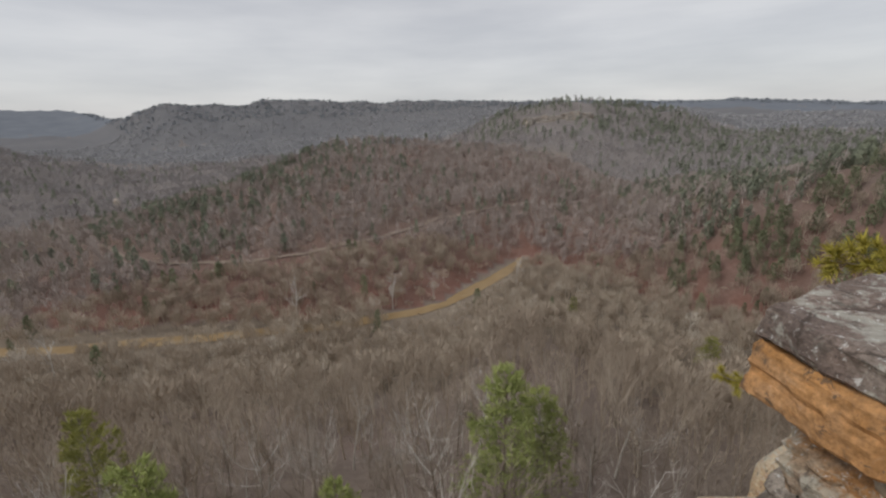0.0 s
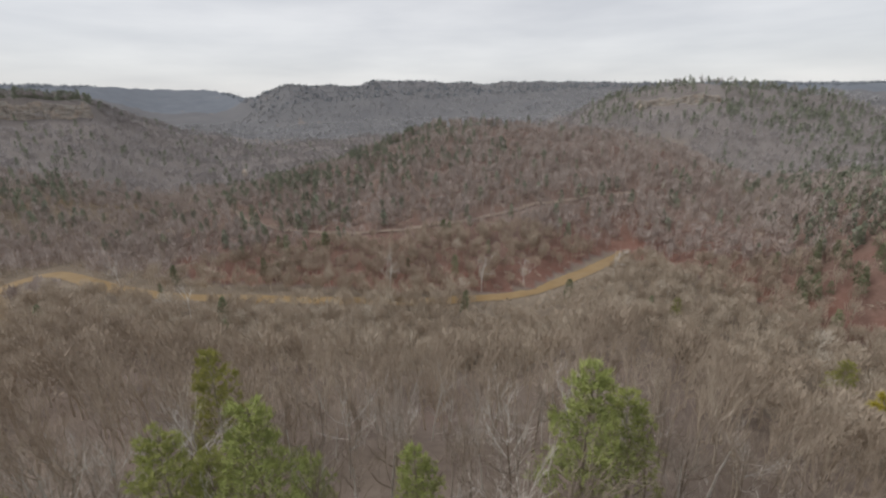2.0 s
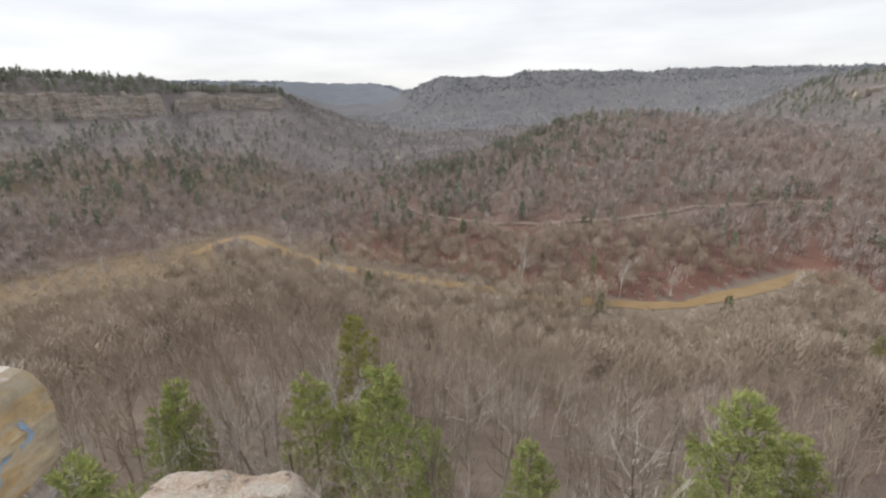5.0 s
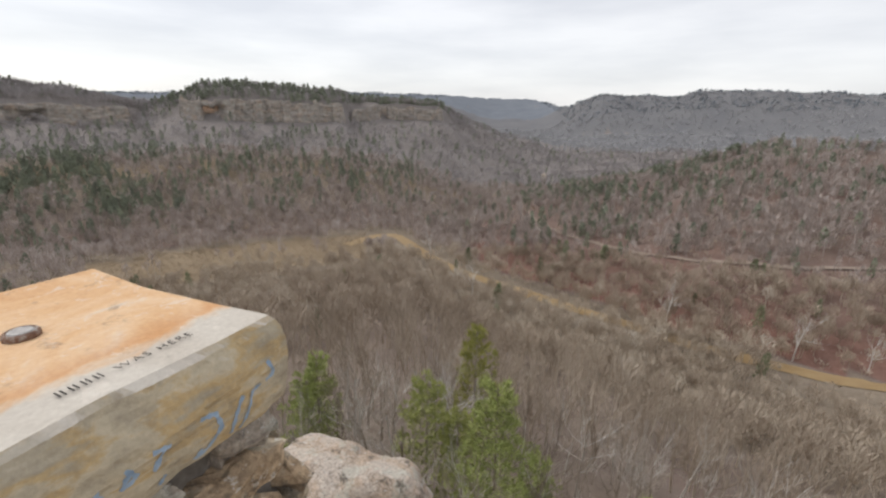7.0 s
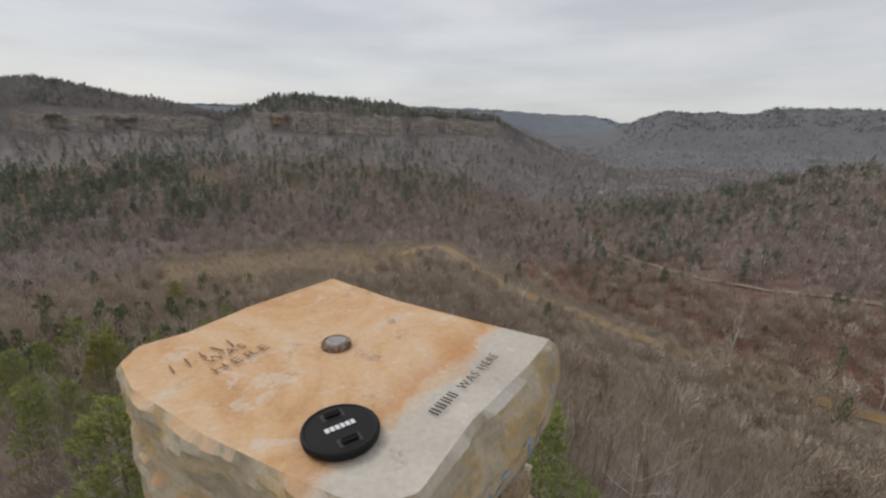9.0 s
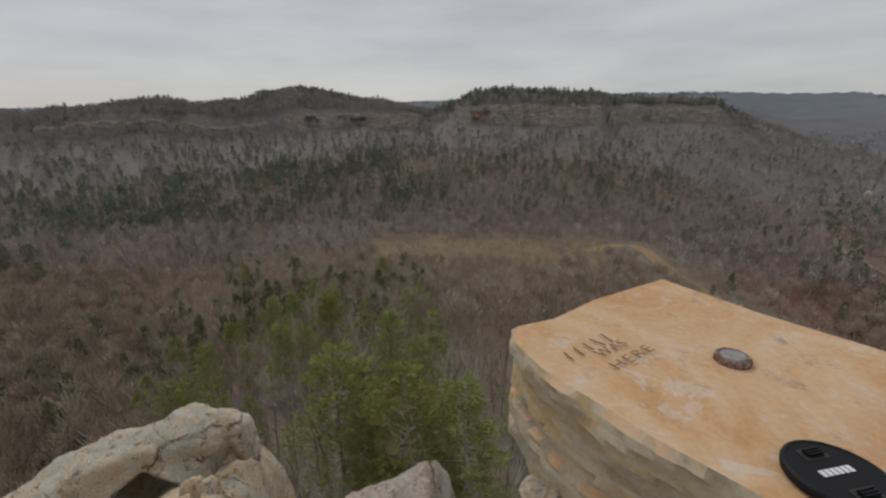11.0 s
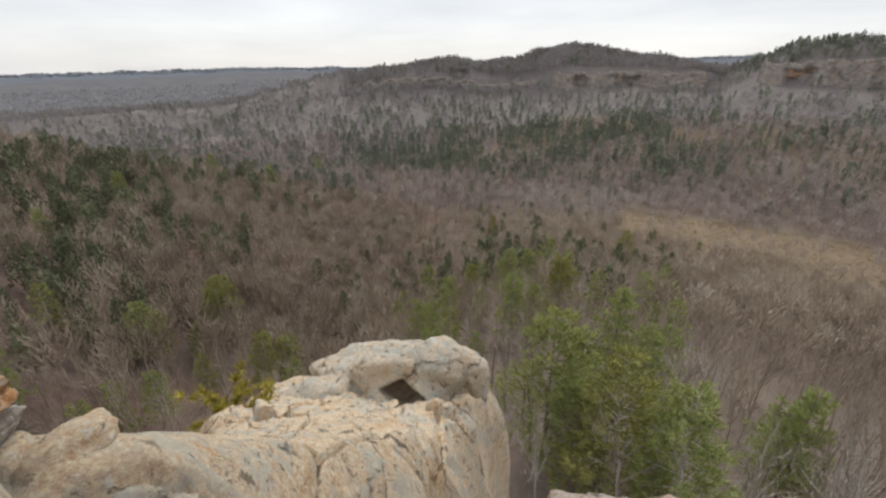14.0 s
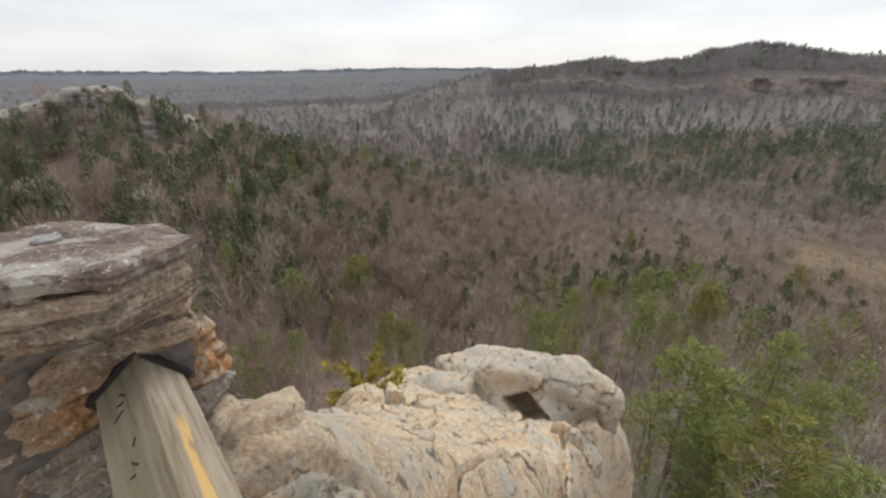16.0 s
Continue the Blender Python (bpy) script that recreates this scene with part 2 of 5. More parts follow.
def roll_noise(x, y, size, seed=0):
    """Smooth swells about size metres across, between -1 and 1."""
    s = 0
    for i, (w, k) in enumerate(((0.5, 1.0), (0.3, 1.9), (0.2, 3.7))):
        a = 1.3 * i + seed
        u, v = x * math.cos(a) + y * math.sin(a), y * math.cos(a) - x * math.sin(a)
        q = 6.283 * k / size
        s = s + w * np.sin(u * q + 1.7 * np.sin(v * q * 0.7 + a)) * np.cos(v * q * 0.83 + 2.1 * a)
    return s


def land(x, y):
    """Height of the ground at x, y (arrays)."""
    x, y = np.asarray(x, float), np.asarray(y, float)
    r = np.maximum(np.hypot(x, y), 0.1)
    az = np.degrees(np.arctan2(-x, y))
    az = np.where(az < -60, az + 360, az)
    back = np.clip((az - 183) / 12, 0, 1) * np.clip((297 - az) / 12, 0, 1)
    az = np.minimum(az, 185)
    df, zf = line(FOOT, az)
    rs, zs = line(SCARP, az)
    (up,) = line(RISE, az)
    nodes = [(np.full_like(r, 4.0), np.full_like(r, -32.0)), (np.full_like(r, 30.0), np.full_like(r, -47.0)), (20 + 0.3 * df, 0.70 * zf), (0.66 * df, 0.955 * zf), (df, zf), line(CREST, az),
             line(BEHIND, az), (rs, zs), (rs + 9, zs + up), (line(SUMMIT, az)[0], line(SUMMIT, az)[1] + 6), line(HOLLOW, az), (line(SKYLINE, az)[0], line(SKYLINE, az)[1] + 12), (np.full_like(r, 4950.0), np.full_like(r, -60.0))]
    z = nodes[0][1].copy()
    for (r0, z0), (r1, z1) in zip(nodes, nodes[1:]):
        k = (r - r0) / np.maximum(r1 - r0, 1.0)
        z = np.where(k > 0, z0 + (z1 - z0) * np.clip(k, 0, 1), z)
    flat = np.clip(np.abs(r - 0.83 * df) / (0.17 * df), 0, 1) * np.clip((r - 20) / 60, 0, 1)
    z = z + flat * (1.6 * roll_noise(x, y, 70) + np.clip((r - 350) / 500, 0, 1) * 9 * roll_noise(x, y, 260, 2))
    return z * (1 - back) + back * (-2.3 + 0.002 * r)


def land1(x, y):
    return float(land(np.array([x]), np.array([y]))[0])


def polar(az, r):
    return -math.sin(radians(az)) * r, math.cos(radians(az)) * r


def mesh_from(name, verts, faces, material, tone=None, smooth=False):
    """One mesh object from numpy arrays; faces all of one size."""
    me = bpy.data.meshes.new(name)
    verts, faces = np.asarray(verts, np.float32), np.asarray(faces, np.int32)
    k = faces.shape[1]
    me.vertices.add(len(verts))
    me.vertices.foreach_set("co", verts.ravel())
    me.loops.add(faces.size)
    me.loops.foreach_set("vertex_index", faces.ravel())
    me.polygons.add(len(faces))
    me.polygons.foreach_set("loop_start", np.arange(0, faces.size, k, dtype=np.int32))
    if smooth:
        me.polygons.foreach_set("use_smooth", np.ones(len(faces), bool))
    if tone is not None:
        me.attributes.new("tone", "FLOAT", "POINT").data.foreach_set("value", np.asarray(tone, np.float32))
    me.update(calc_edges=True)
    me.materials.append(material)
    return new(name, me)


def sheet(nu, nv, wrap=False):
    """Quads of a grid with nu x nv points (u slow)."""
    f = []
    for i in range(nu if wrap else nu - 1):
        a, b = i * nv + np.arange(nv - 1), ((i + 1) % nu) * nv + np.arange(nv - 1)
        f.append(np.stack([a, b, b + 1, a + 1], 1))
    return np.concatenate(f)


def bearing(x, y):
    az = np.degrees(np.arctan2(-x, y))
    return np.where(az < -60, az + 360, az), np.hypot(x, y)


def in_field(x, y):
    az, r = bearing(x, y)
    return (az > 60) & (az < 91) & (r > 304 + 12 * roll_noise(x, y, 75, 1)) & (r < 392 + 11 * roll_noise(x, y, 60, 2) - 0.5 * np.clip(az - 78, 0, 20))


def cover(x, y):
    """What lies on the ground: 0 russet litter of the slopes, 0.55 valley floor, 0.75 grass, 1 uplands greyed to paint
    in haze.
    """
    az, r = bearing(x, y)
    az = np.minimum(az, 185)
    df, rc = line(FOOT, az)[0], line(CREST, az)[0]
    c = 0.36 + 0.12 * roll_noise(x, y, 90, 2)
    c = np.where((r > df - 5) & (r < rc + 30), np.where(az < 45, 0.03, 0.26) + 0.22 * np.clip((r - df) / 110, 0, 1) + 0.10 * roll_noise(x, y, 60, 3), c)
    c = np.where(az > 112, 0.26 + 0.14 * roll_noise(x, y, 60, 3), c)
    # beyond the crest the tone runs to grey, distance haze put into the ground
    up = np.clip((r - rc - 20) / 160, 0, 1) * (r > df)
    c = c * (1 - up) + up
    c = np.where((r < df - 5) & (r > 0.55 * df) & (az < 100), 0.55 + 0.06 * roll_noise(x, y, 40, 3), c)
    return np.clip(np.where(in_field(x, y), 0.75 + 0.06 * roll_noise(x, y, 35, 6), c), 0, 1)


azs = np.radians(np.arange(-60, 300, 0.75))
rad = np.concatenate([[0.05, 3.0], np.geomspace(6, 4950, 190)])
gx, gy = -np.sin(azs)[:, None] * rad, np.cos(azs)[:, None] * rad
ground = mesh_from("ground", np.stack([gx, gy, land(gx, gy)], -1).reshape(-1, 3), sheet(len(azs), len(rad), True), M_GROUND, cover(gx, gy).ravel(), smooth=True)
tagged(ground, "leaf-littered valley floor and wooded hillsides", "ground", kind="structure")

# ---------------------------------------------------------------- river, track
def ribbon(name, pts, width, lift, material, label, category, step=6.0):
    """A strip along a line of (x, y), lying on the land."""
    p = np.array(pts, float)
    d = np.concatenate([[0], np.cumsum(np.hypot(*np.diff(p, axis=0).T))])
    s = np.arange(0, d[-1], step)
    c = np.stack([np.interp(s, d, p[:, 0]), np.interp(s, d, p[:, 1])], 1)
    for _ in range(6):
        c[1:-1] = (c[:-2] + 2 * c[1:-1] + c[2:]) / 4
    t = np.gradient(c, axis=0)
    t /= np.linalg.norm(t, axis=1, keepdims=True)
    side = np.stack([-t[:, 1], t[:, 0]], 1)
    v = []
    for k, u in enumerate((-1, -0.5, 0, 0.5, 1)):
        w = width * (0.5 + 0.06 * np.sin(s / 17 + 2 * k))
        q = c + side * (u * w)[:, None]
        v.append(np.concatenate([q, (land(q[:, 0], q[:, 1]) + lift)[:, None]], 1))
    v = np.stack(v, 1)
    ob = mesh_from(name, v.reshape(-1, 3), sheet(len(s), 5), material, smooth=True)
    tagged(ob, label, category, kind="structure")
    return c


def mud_mat():
    m, n, l, b = mat_base("muddy_water", 0.45, 0.25)
    f = n_noise(n, l, n_pos(n), 0.12, 5)
    l.new(n_ramp(n, l, f, [(0.3, (0.25, 0.165, 0.075)), (0.7, (0.32, 0.225, 0.115))]), b.inputs["Base Color"])
    return m


def gravel_mat():
    m, n, l, b = mat_base("gravel", 0.95, 0.1)
    f = n_noise(n, l, n_pos(n), 0.6, 5)
    l.new(n_ramp(n, l, f, [(0.3, (0.22, 0.17, 0.14)), (0.7, (0.33, 0.27, 0.22))]), b.inputs["Base Color"])
    return m


M_MUD, M_GRAVEL = mud_mat(), gravel_mat()
RIVER = [polar(a, r) for a, r in ((62.6, 358), (61.7, 361), (59.2, 388), (56.4, 393), (52.5, 328), (47.3, 290), (40.6, 266), (33.2, 250), (27, 238), (14, 230), (0.8, 244), (-4, 268), (-9.9, 322), (-11.5, 345))]
river = ribbon("water", RIVER, 11, 0.3, M_MUD, "muddy orange-brown river winding along the foot of the hill", "river")
TRACK = []
for a, e in ((39, -11.6), (37.8, -13.0), (34, -14.78), (26.6, -15.71), (18.9, -15.97), (11.3, -15.07), (4.1, -13.55), (-2.5, -12.02), (-6.8, -11.04), (-12, -10.2)):
    rr = np.arange(235, 620, 1.0)
    gap = land(-math.sin(radians(a)) * rr, math.cos(radians(a)) * rr) + 1 - rr * math.tan(radians(e))
    TRACK.append(polar(a, float(rr[np.argmax(gap > 0)])))
track = ribbon("road", TRACK, 3.3, 0.9, M_GRAVEL, "pale gravel forest road cut along the wooded slope", "road")

# ---------------------------------------------------------------- woods
rng = np.random.default_rng(7)


def blade(p, q, w0, w1):
    """A thin crossed pair of slivers from p to q."""
    p, q = np.asarray(p, float), np.asarray(q, float)
    d = q - p
    s = np.cross(d, (0.3, 0.2, 1.0) if abs(d[2]) < 0.9 * np.linalg.norm(d) else (1, 0.2, 0))
    s /= np.linalg.norm(s) + 1e-9
    return [p - s * w0, p + s * w0, q + s * w1, q - s * w1], [(0, 1, 2), (0, 2, 3)]


def tube(p, q, w0, w1, sides=3):
    p, q = np.asarray(p, float), np.asarray(q, float)
    d = (q - p) / (np.linalg.norm(q - p) + 1e-9)
    s = np.cross(d, (1, 0.3, 0.1) if abs(d[0]) < 0.8 else (0, 1, 0))
    s /= np.linalg.norm(s)
    u = np.cross(d, s)
    a = np.arange(sides) * 2 * math.pi / sides
    ring = np.cos(a)[:, None] * s + np.sin(a)[:, None] * u
    f = []
    for i in range(sides):
        j = (i + 1) % sides
        f += [(i, j, sides + j), (i, sides + j, sides + i)]
    return list(p + ring * w0) + list(q + ring * w1), f


class Pile:
    """Triangles gathered into one template."""

    def __init__(self):
        self.v, self.f, self.t = [], [], []

    def put(self, vf, tone=0.0):
        o = len(self.v)
        self.v += [np.asarray(x) for x in vf[0]]
        self.f += [tuple(o + i for i in t) for t in vf[1]]
        self.t += [tone] * len(vf[0])

    def arrays(self):
        return np.array(self.v, np.float32), np.array(self.f, np.int32), np.array(self.t, np.float32)


def turn_dir(d, spread, g):
    v = d + g.normal(0, spread, 3)
    return v / np.linalg.norm(v)


def spray(P, c, out, length, half, tone, g, rise=1.0, loose=0.35):
    """One tapering spray of twigs lying in the surface of a crown that faces out."""
    up = np.array([out[0] * 0.45, out[1] * 0.45, 1.0])
    v = turn_dir(up * rise + np.array([-out[1], out[0], 0]) * g.normal(0, 0.3), loose * 0.5, g)
    q = np.cross(v, turn_dir(out, loose, g))
    q = q / (np.linalg.norm(q) + 1e-9) * half
    P.put(([c - q - v * length * 0.4, c + q - v * length * 0.4, c + v * length * 0.6], [(0, 1, 2)]), tone)


def dome(P, n, g, wide, mid, tall, length, half, low=-0.45, depth=0.25):
    """A rounded uneven crown of n sprays."""
    lobes = [turn_dir(np.zeros(3), 1.0, g) for _ in range(3)]
    for i in range(n):
        c = 1.0 - (1.0 - low) * (i + 0.5) / n
        a = i * 2.39996 + g.uniform(-0.25, 0.25)
        s = math.sqrt(max(0.0, 1 - c * c))
        out = np.array([s * math.cos(a), s * math.sin(a), c])
        k = (1 - depth * g.random() ** 2) * (0.9 + 0.16 * max(float(out @ b) for b in lobes))
        spray(P, out * (wide * k, wide * k, tall * k) + np.array([0, 0, mid]), out, length * g.uniform(0.7, 1.25), half * g.uniform(0.7, 1.3), g.uniform(-0.07, 0.07), g)


def bare_far(seed):
    """Leafless domed crown seen from hundreds of metres: a pale trunk, forks and a brush of twigs. Height 1."""
    g, P = np.random.default_rng(seed), Pile()
    P.put(blade((0, 0, 0), (0.01, 0, 0.80), 0.015, 0.007), 0.34)
    P.put(blade((0, 0, 0.4), (0.10, 0.08, 0.80), 0.009, 0.004), 0.25)
    dome(P, 26, g, 0.22, 0.60, 0.34, 0.26, 0.026)
    return P.arrays()


def bare_mid(seed):
    """Leafless tree of the valley: trunk, limbs and a haze of fine twigs under a domed outline. Height 1."""
    g, P = np.random.default_rng(seed), Pile()
    P.put(tube((0, 0, 0), (0.01, 0, 0.45), 0.014, 0.010), 0.20)
    P.put(tube((0.01, 0, 0.45), (-0.01, 0.02, 0.9), 0.010, 0.003), 0.16)
    for i in range(9):
        a, w = i * 2.4 + g.uniform(-0.4, 0.4), 0.27 * math.sqrt((i + 0.6) / 9)
        e = np.array([math.cos(a) * w, math.sin(a) * w, 0.97 - 3.0 * w * w - g.uniform(0, 0.1)])
        P.put(blade((0, 0, 0.3 + 0.35 * g.random()), e, 0.0065, 0.003), 0.12)
    dome(P, 110, g, 0.25, 0.60, 0.36, 0.16, 0.0105, -0.5, 0.5)
    return P.arrays()


def bare_near(seed, spread=0.38, pale=0.0, deep=2, out=None, haze=130):
    """Leafless tree with limbs, branches and twigs. Height about 1."""
    g, P = np.random.default_rng(seed), Pile()
    T = out if out is not None else P

    def grow(p, d, length, w, level):
        n = 4 if level == 0 else 3
        for i in range(n):
            q = p + d * length / n
            w2 = w * (0.80 if level else 0.84)
            (T if level == 0 else P).put(tube(p, q, w, w2, 5 if level == 0 else 3) if level < 2 else blade(p, q, w, w2), pale + 0.16 - 0.09 * level)
            p, w = q, w2
            d = turn_dir(d + np.array([0, 0, 0.20 if level else 0.3]), 0.07 + 0.04 * level, g)
            if level < deep:
                for k in range((0, 2, 3, 3)[min(i, 3)] if level == 0 else (2, 2, 1)[level - 1 if level < 3 else 2]):
                    if level >= 2 and g.random() < 0.45:
                        continue
                    grow(p, turn_dir(d, spread * (1.25 if level == 0 else 1.0), g), length * g.uniform(0.38, 0.62), w * 0.55, level + 1)

    grow(np.zeros(3), np.array([0, 0, 1.0]), 0.62, 0.013, 0)
    tips = [q for q in P.v[::3] if q[2] > 0.3]
    for i in range(haze):
        c = tips[int(g.integers(0, len(tips)))]
        out = (c - np.array([0, 0, 0.5])) / (np.linalg.norm(c - np.array([0, 0, 0.5])) + 1e-9)
        spray(P, c + g.normal(0, 0.02, 3), out, g.uniform(0.06, 0.13), 0.0019, pale - 0.10 + g.uniform(-0.05, 0.08), g)
    return P.arrays()


def bare_split(seed, spread, haze):
    """A leafless tree as trunk and crown."""
    T = Pile()
    crown = bare_near(seed, spread, 0.0, 3, T, haze)
    return (*T.arrays(), *crown)


def pine_far(seed, n=46, big=1.0):
    """A soft uneven evergreen crown of many sprays. Height 1."""
    g, P = np.random.default_rng(seed), Pile()
    P.put(blade((0, 0, 0), (0, 0, 0.6), 0.014, 0.010), -0.3)
    for i in range(n):
        h = 0.20 + 0.78 * (i + 0.5) / n
        a, R = i * 2.4 + g.uniform(-0.4, 0.4), (0.20 * (1.02 - h) ** 0.55 + 0.012) * g.uniform(0.6, 1.15)
        out = np.array([math.cos(a), math.sin(a), 0.55])
        out /= np.linalg.norm(out)
        spray(P, np.array([math.cos(a) * R, math.sin(a) * R, h]), out, g.uniform(0.11, 0.17) * big, g.uniform(0.035, 0.06) * big, g.uniform(-0.14, 0.14), g, 0.8, 0.45)
    return P.arrays()


def pine_near(seed, broad=0.23, n=58, full=1.0, fine=1.0):
    """A pine: whorls of rising boughs with soft plumes of needles. Height 1."""
    g, P = np.random.default_rng(seed), Pile()
    bark = Pile()
    top = np.array([g.normal(0, 0.01), g.normal(0, 0.01), 0.97])
    bark.put(tube((0, 0, 0), top * 0.5, 0.012, 0.008, 6), 0)
    bark.put(tube(top * 0.5, top, 0.008, 0.002, 5), 0)
    for i in range(n):
        h = 0.16 + 0.83 * (i / n)
        a = i * 2.4 + g.uniform(-0.5, 0.5)
        R = (broad * (1.03 - h) ** 0.62 * 1.05 + 0.015) * g.uniform(0.6, 1.12)
        d = np.array([math.cos(a), math.sin(a), 0.12 + 0.75 * max(0.0, h - 0.35)])
        s0 = top * h
        e = s0 + d * R
        bark.put(tube(s0, e, 0.003, 0.001, 3), 0)
        side = np.array([-math.sin(a), math.cos(a), 0])
        shade = g.uniform(-0.12, 0.12)
        for j in range(int((10 + 105 * R) * full)):
            k = 1.06 - 0.8 * g.random() ** 1.5
            c0 = s0 + (e - s0) * k + side * g.normal(0, 0.30 * R * (1.1 - 0.6 * k) + 0.004) + np.array([0, 0, g.normal(0.006, 0.010)])
            # inner needles darker, tips lighter: the crown's inner shade put into tone
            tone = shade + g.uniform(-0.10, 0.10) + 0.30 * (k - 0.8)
            lead = d * 0.75 + side * g.normal(0, 0.4) + np.array([0, 0, 0.45])
            for b in range(9):
                dd = turn_dir(lead, 0.55, g) * g.uniform(0.022, 0.038)
                s = np.cross(dd, g.normal(0, 1, 3))
                s = s / (np.linalg.norm(s) + 1e-9) * 0.0021 * fine
                c = c0 + g.normal(0, 0.006, 3)
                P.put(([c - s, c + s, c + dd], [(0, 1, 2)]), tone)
    return P.arrays(), bark.arrays()


def plant(name, templates, x, y, height, tone, material, label, category, sink=0.3, girth=None):
    """One mesh of many trees at x, y."""
    z = land(x, y) - sink
    V, F, T, o = [], [], [], 0
    pick = rng.integers(0, len(templates), len(x))
    for k, (tv, tf, tt) in enumerate(templates):
        m = np.where(pick == k)[0]
        if not len(m):
            continue
        a = rng.uniform(0, 6.283, len(m))
        ca, sa = np.cos(a)[:, None], np.sin(a)[:, None]
        h = height[m][:, None]
        w = h * (1 if girth is None else girth[m][:, None])
        vx, vy = (tv[:, 0] * ca - tv[:, 1] * sa) * w, (tv[:, 0] * sa + tv[:, 1] * ca) * w
        lean = rng.normal(0, 0.04, (2, len(m), 1))
        vz = tv[:, 2] * h
        v = np.stack([vx + x[m][:, None] + vz * lean[0], vy + y[m][:, None] + vz * lean[1], vz + z[m][:, None]], -1)
        V.append(v.reshape(-1, 3))
        F.append((tf[None] + (o + np.arange(len(m)) * len(tv))[:, None, None]).reshape(-1, 3))
        T.append(np.clip(tone[m][:, None] + tt[None], 0, 1).ravel())
        o += len(m) * len(tv)
    ob = mesh_from(name, np.concatenate(V), np.concatenate(F), material, np.concatenate(T))
    return tagged(ob, label, category, kind="stuff")


def scatter(r0, r1, spacing, az0=-56, az1=182):
    """Jittered points in a ring sector."""
    n = int(abs(radians(az1 - az0)) * (r1 * r1 - r0 * r0) / 2 / spacing ** 2)
    r = np.sqrt(rng.uniform(r0 * r0, r1 * r1, n))
    a = np.radians(rng.uniform(az0, az1, n))
    return -np.sin(a) * r, np.cos(a) * r


def clear_of(x, y, path, d):
    k = np.full(len(x), 1e9)
    for px, py in path[::2]:
        k = np.minimum(k, np.hypot(x - px, y - py))
    return k > d


def evergreen(x, y):
    """How likely a tree here is a pine."""
    az, r = bearing(x, y)
    p = 0.03 + 0.22 * np.clip(roll_noise(x, y, 120, 5), 0, 1)
    p = np.where((az < 84) & (r < line(FOOT, np.minimum(az, 185))[0] + 40), 0.006, p)
    band = lambda a, b, s: np.clip((az - a) / s, 0, 1) * np.clip((b - az) / s, 0, 1)
    near_line = lambda rows, w: np.clip(1 - np.abs(r - line(rows, az)[0]) / w, 0, 1)
    p += 0.55 * band(6, 42, 8) * near_line(CREST, 230) * np.clip(0.6 + roll_noise(x, y, 90, 8) * 1.6, 0, 1.2)
    p += 0.6 * band(-58, -26, 6) * np.clip((r - 250) / 40, 0, 1) * np.clip((420 - r) / 40, 0, 1)
    p += 0.55 * band(122, 160, 6) * near_line(CREST, 45) + 0.8 * band(146, 186, 6) * near_line(CREST, 150) * np.clip((line(CREST, az)[0] - 6 - r) / 20, 0, 1)
    p += 0.95 * band(80, 126, 8) * np.clip((r - 430) / 60, 0, 1) * np.clip((720 - r) / 120, 0, 1) * np.clip(0.5 + roll_noise(x, y, 200, 3) * 1.5, 0, 1)
    p += 0.35 * band(-56, -24, 5) * np.clip((r - 420) / 60, 0, 1) + 0.07 * band(98, 182, 8) * np.clip((r - 110) / 30, 0, 1) * np.clip((260 - r) / 60, 0, 1)
    p += 0.10 * band(146, 186, 8) * np.clip((r - 100) / 30, 0, 1) * np.clip((250 - r) / 30, 0, 1)
    p += 0.45 * band(-30, -4, 3) * np.clip((r - 820) / 80, 0, 1)
    p += 0.40 * band(50, 86, 6) * np.clip((r - 440) / 60, 0, 1) * np.clip((820 - r) / 120, 0, 1) * np.clip(0.5 + roll_noise(x, y, 160, 6) * 1.5, 0, 1)
    p += 0.22 * band(82, 165, 8) * np.clip((r - 430) / 80, 0, 1) * np.clip((830 - r) / 80, 0.1, 1)
    p += 0.5 * band(49, 83, 1.5) * near_line(SUMMIT, 120)
    p += 0.32 * band(82, 122, 6) * np.clip((r - 60) / 30, 0, 1) * np.clip((250 - r) / 60, 0, 1)
    return np.clip(p, 0, 0.9)


def site_tone(x, y):
    az, r = bearing(x, y)
    df = line(FOOT, np.minimum(az, 185))[0]
    flat = np.clip((df + 10 - r) / 25, 0, 1) * np.clip((r - 0.45 * df) / 40, 0, 1)
    return 0.30 + 0.16 * flat + 0.2 * roll_noise(x, y, 150, 1) + rng.normal(0, 0.12, len(x)) + 0.25 * (rng.random(len(x)) < 0.05)


FAR_B, MID_B, FAR_P = [bare_far(s) for s in range(6)], [bare_mid(20 + s) for s in range(6)], [pine_far(40 + s) for s in range(5)]


def bare_ridge(seed):
    """A bare crown a kilometre off: a trunk and a few broad sprays. Height 1."""
    g, P = np.random.default_rng(seed), Pile()
    P.put(blade((0, 0, 0), (0.01, 0, 0.7), 0.013, 0.008), 0.04)
    dome(P, 15, g, 0.25, 0.58, 0.33, 0.24, 0.042)
    return P.arrays()


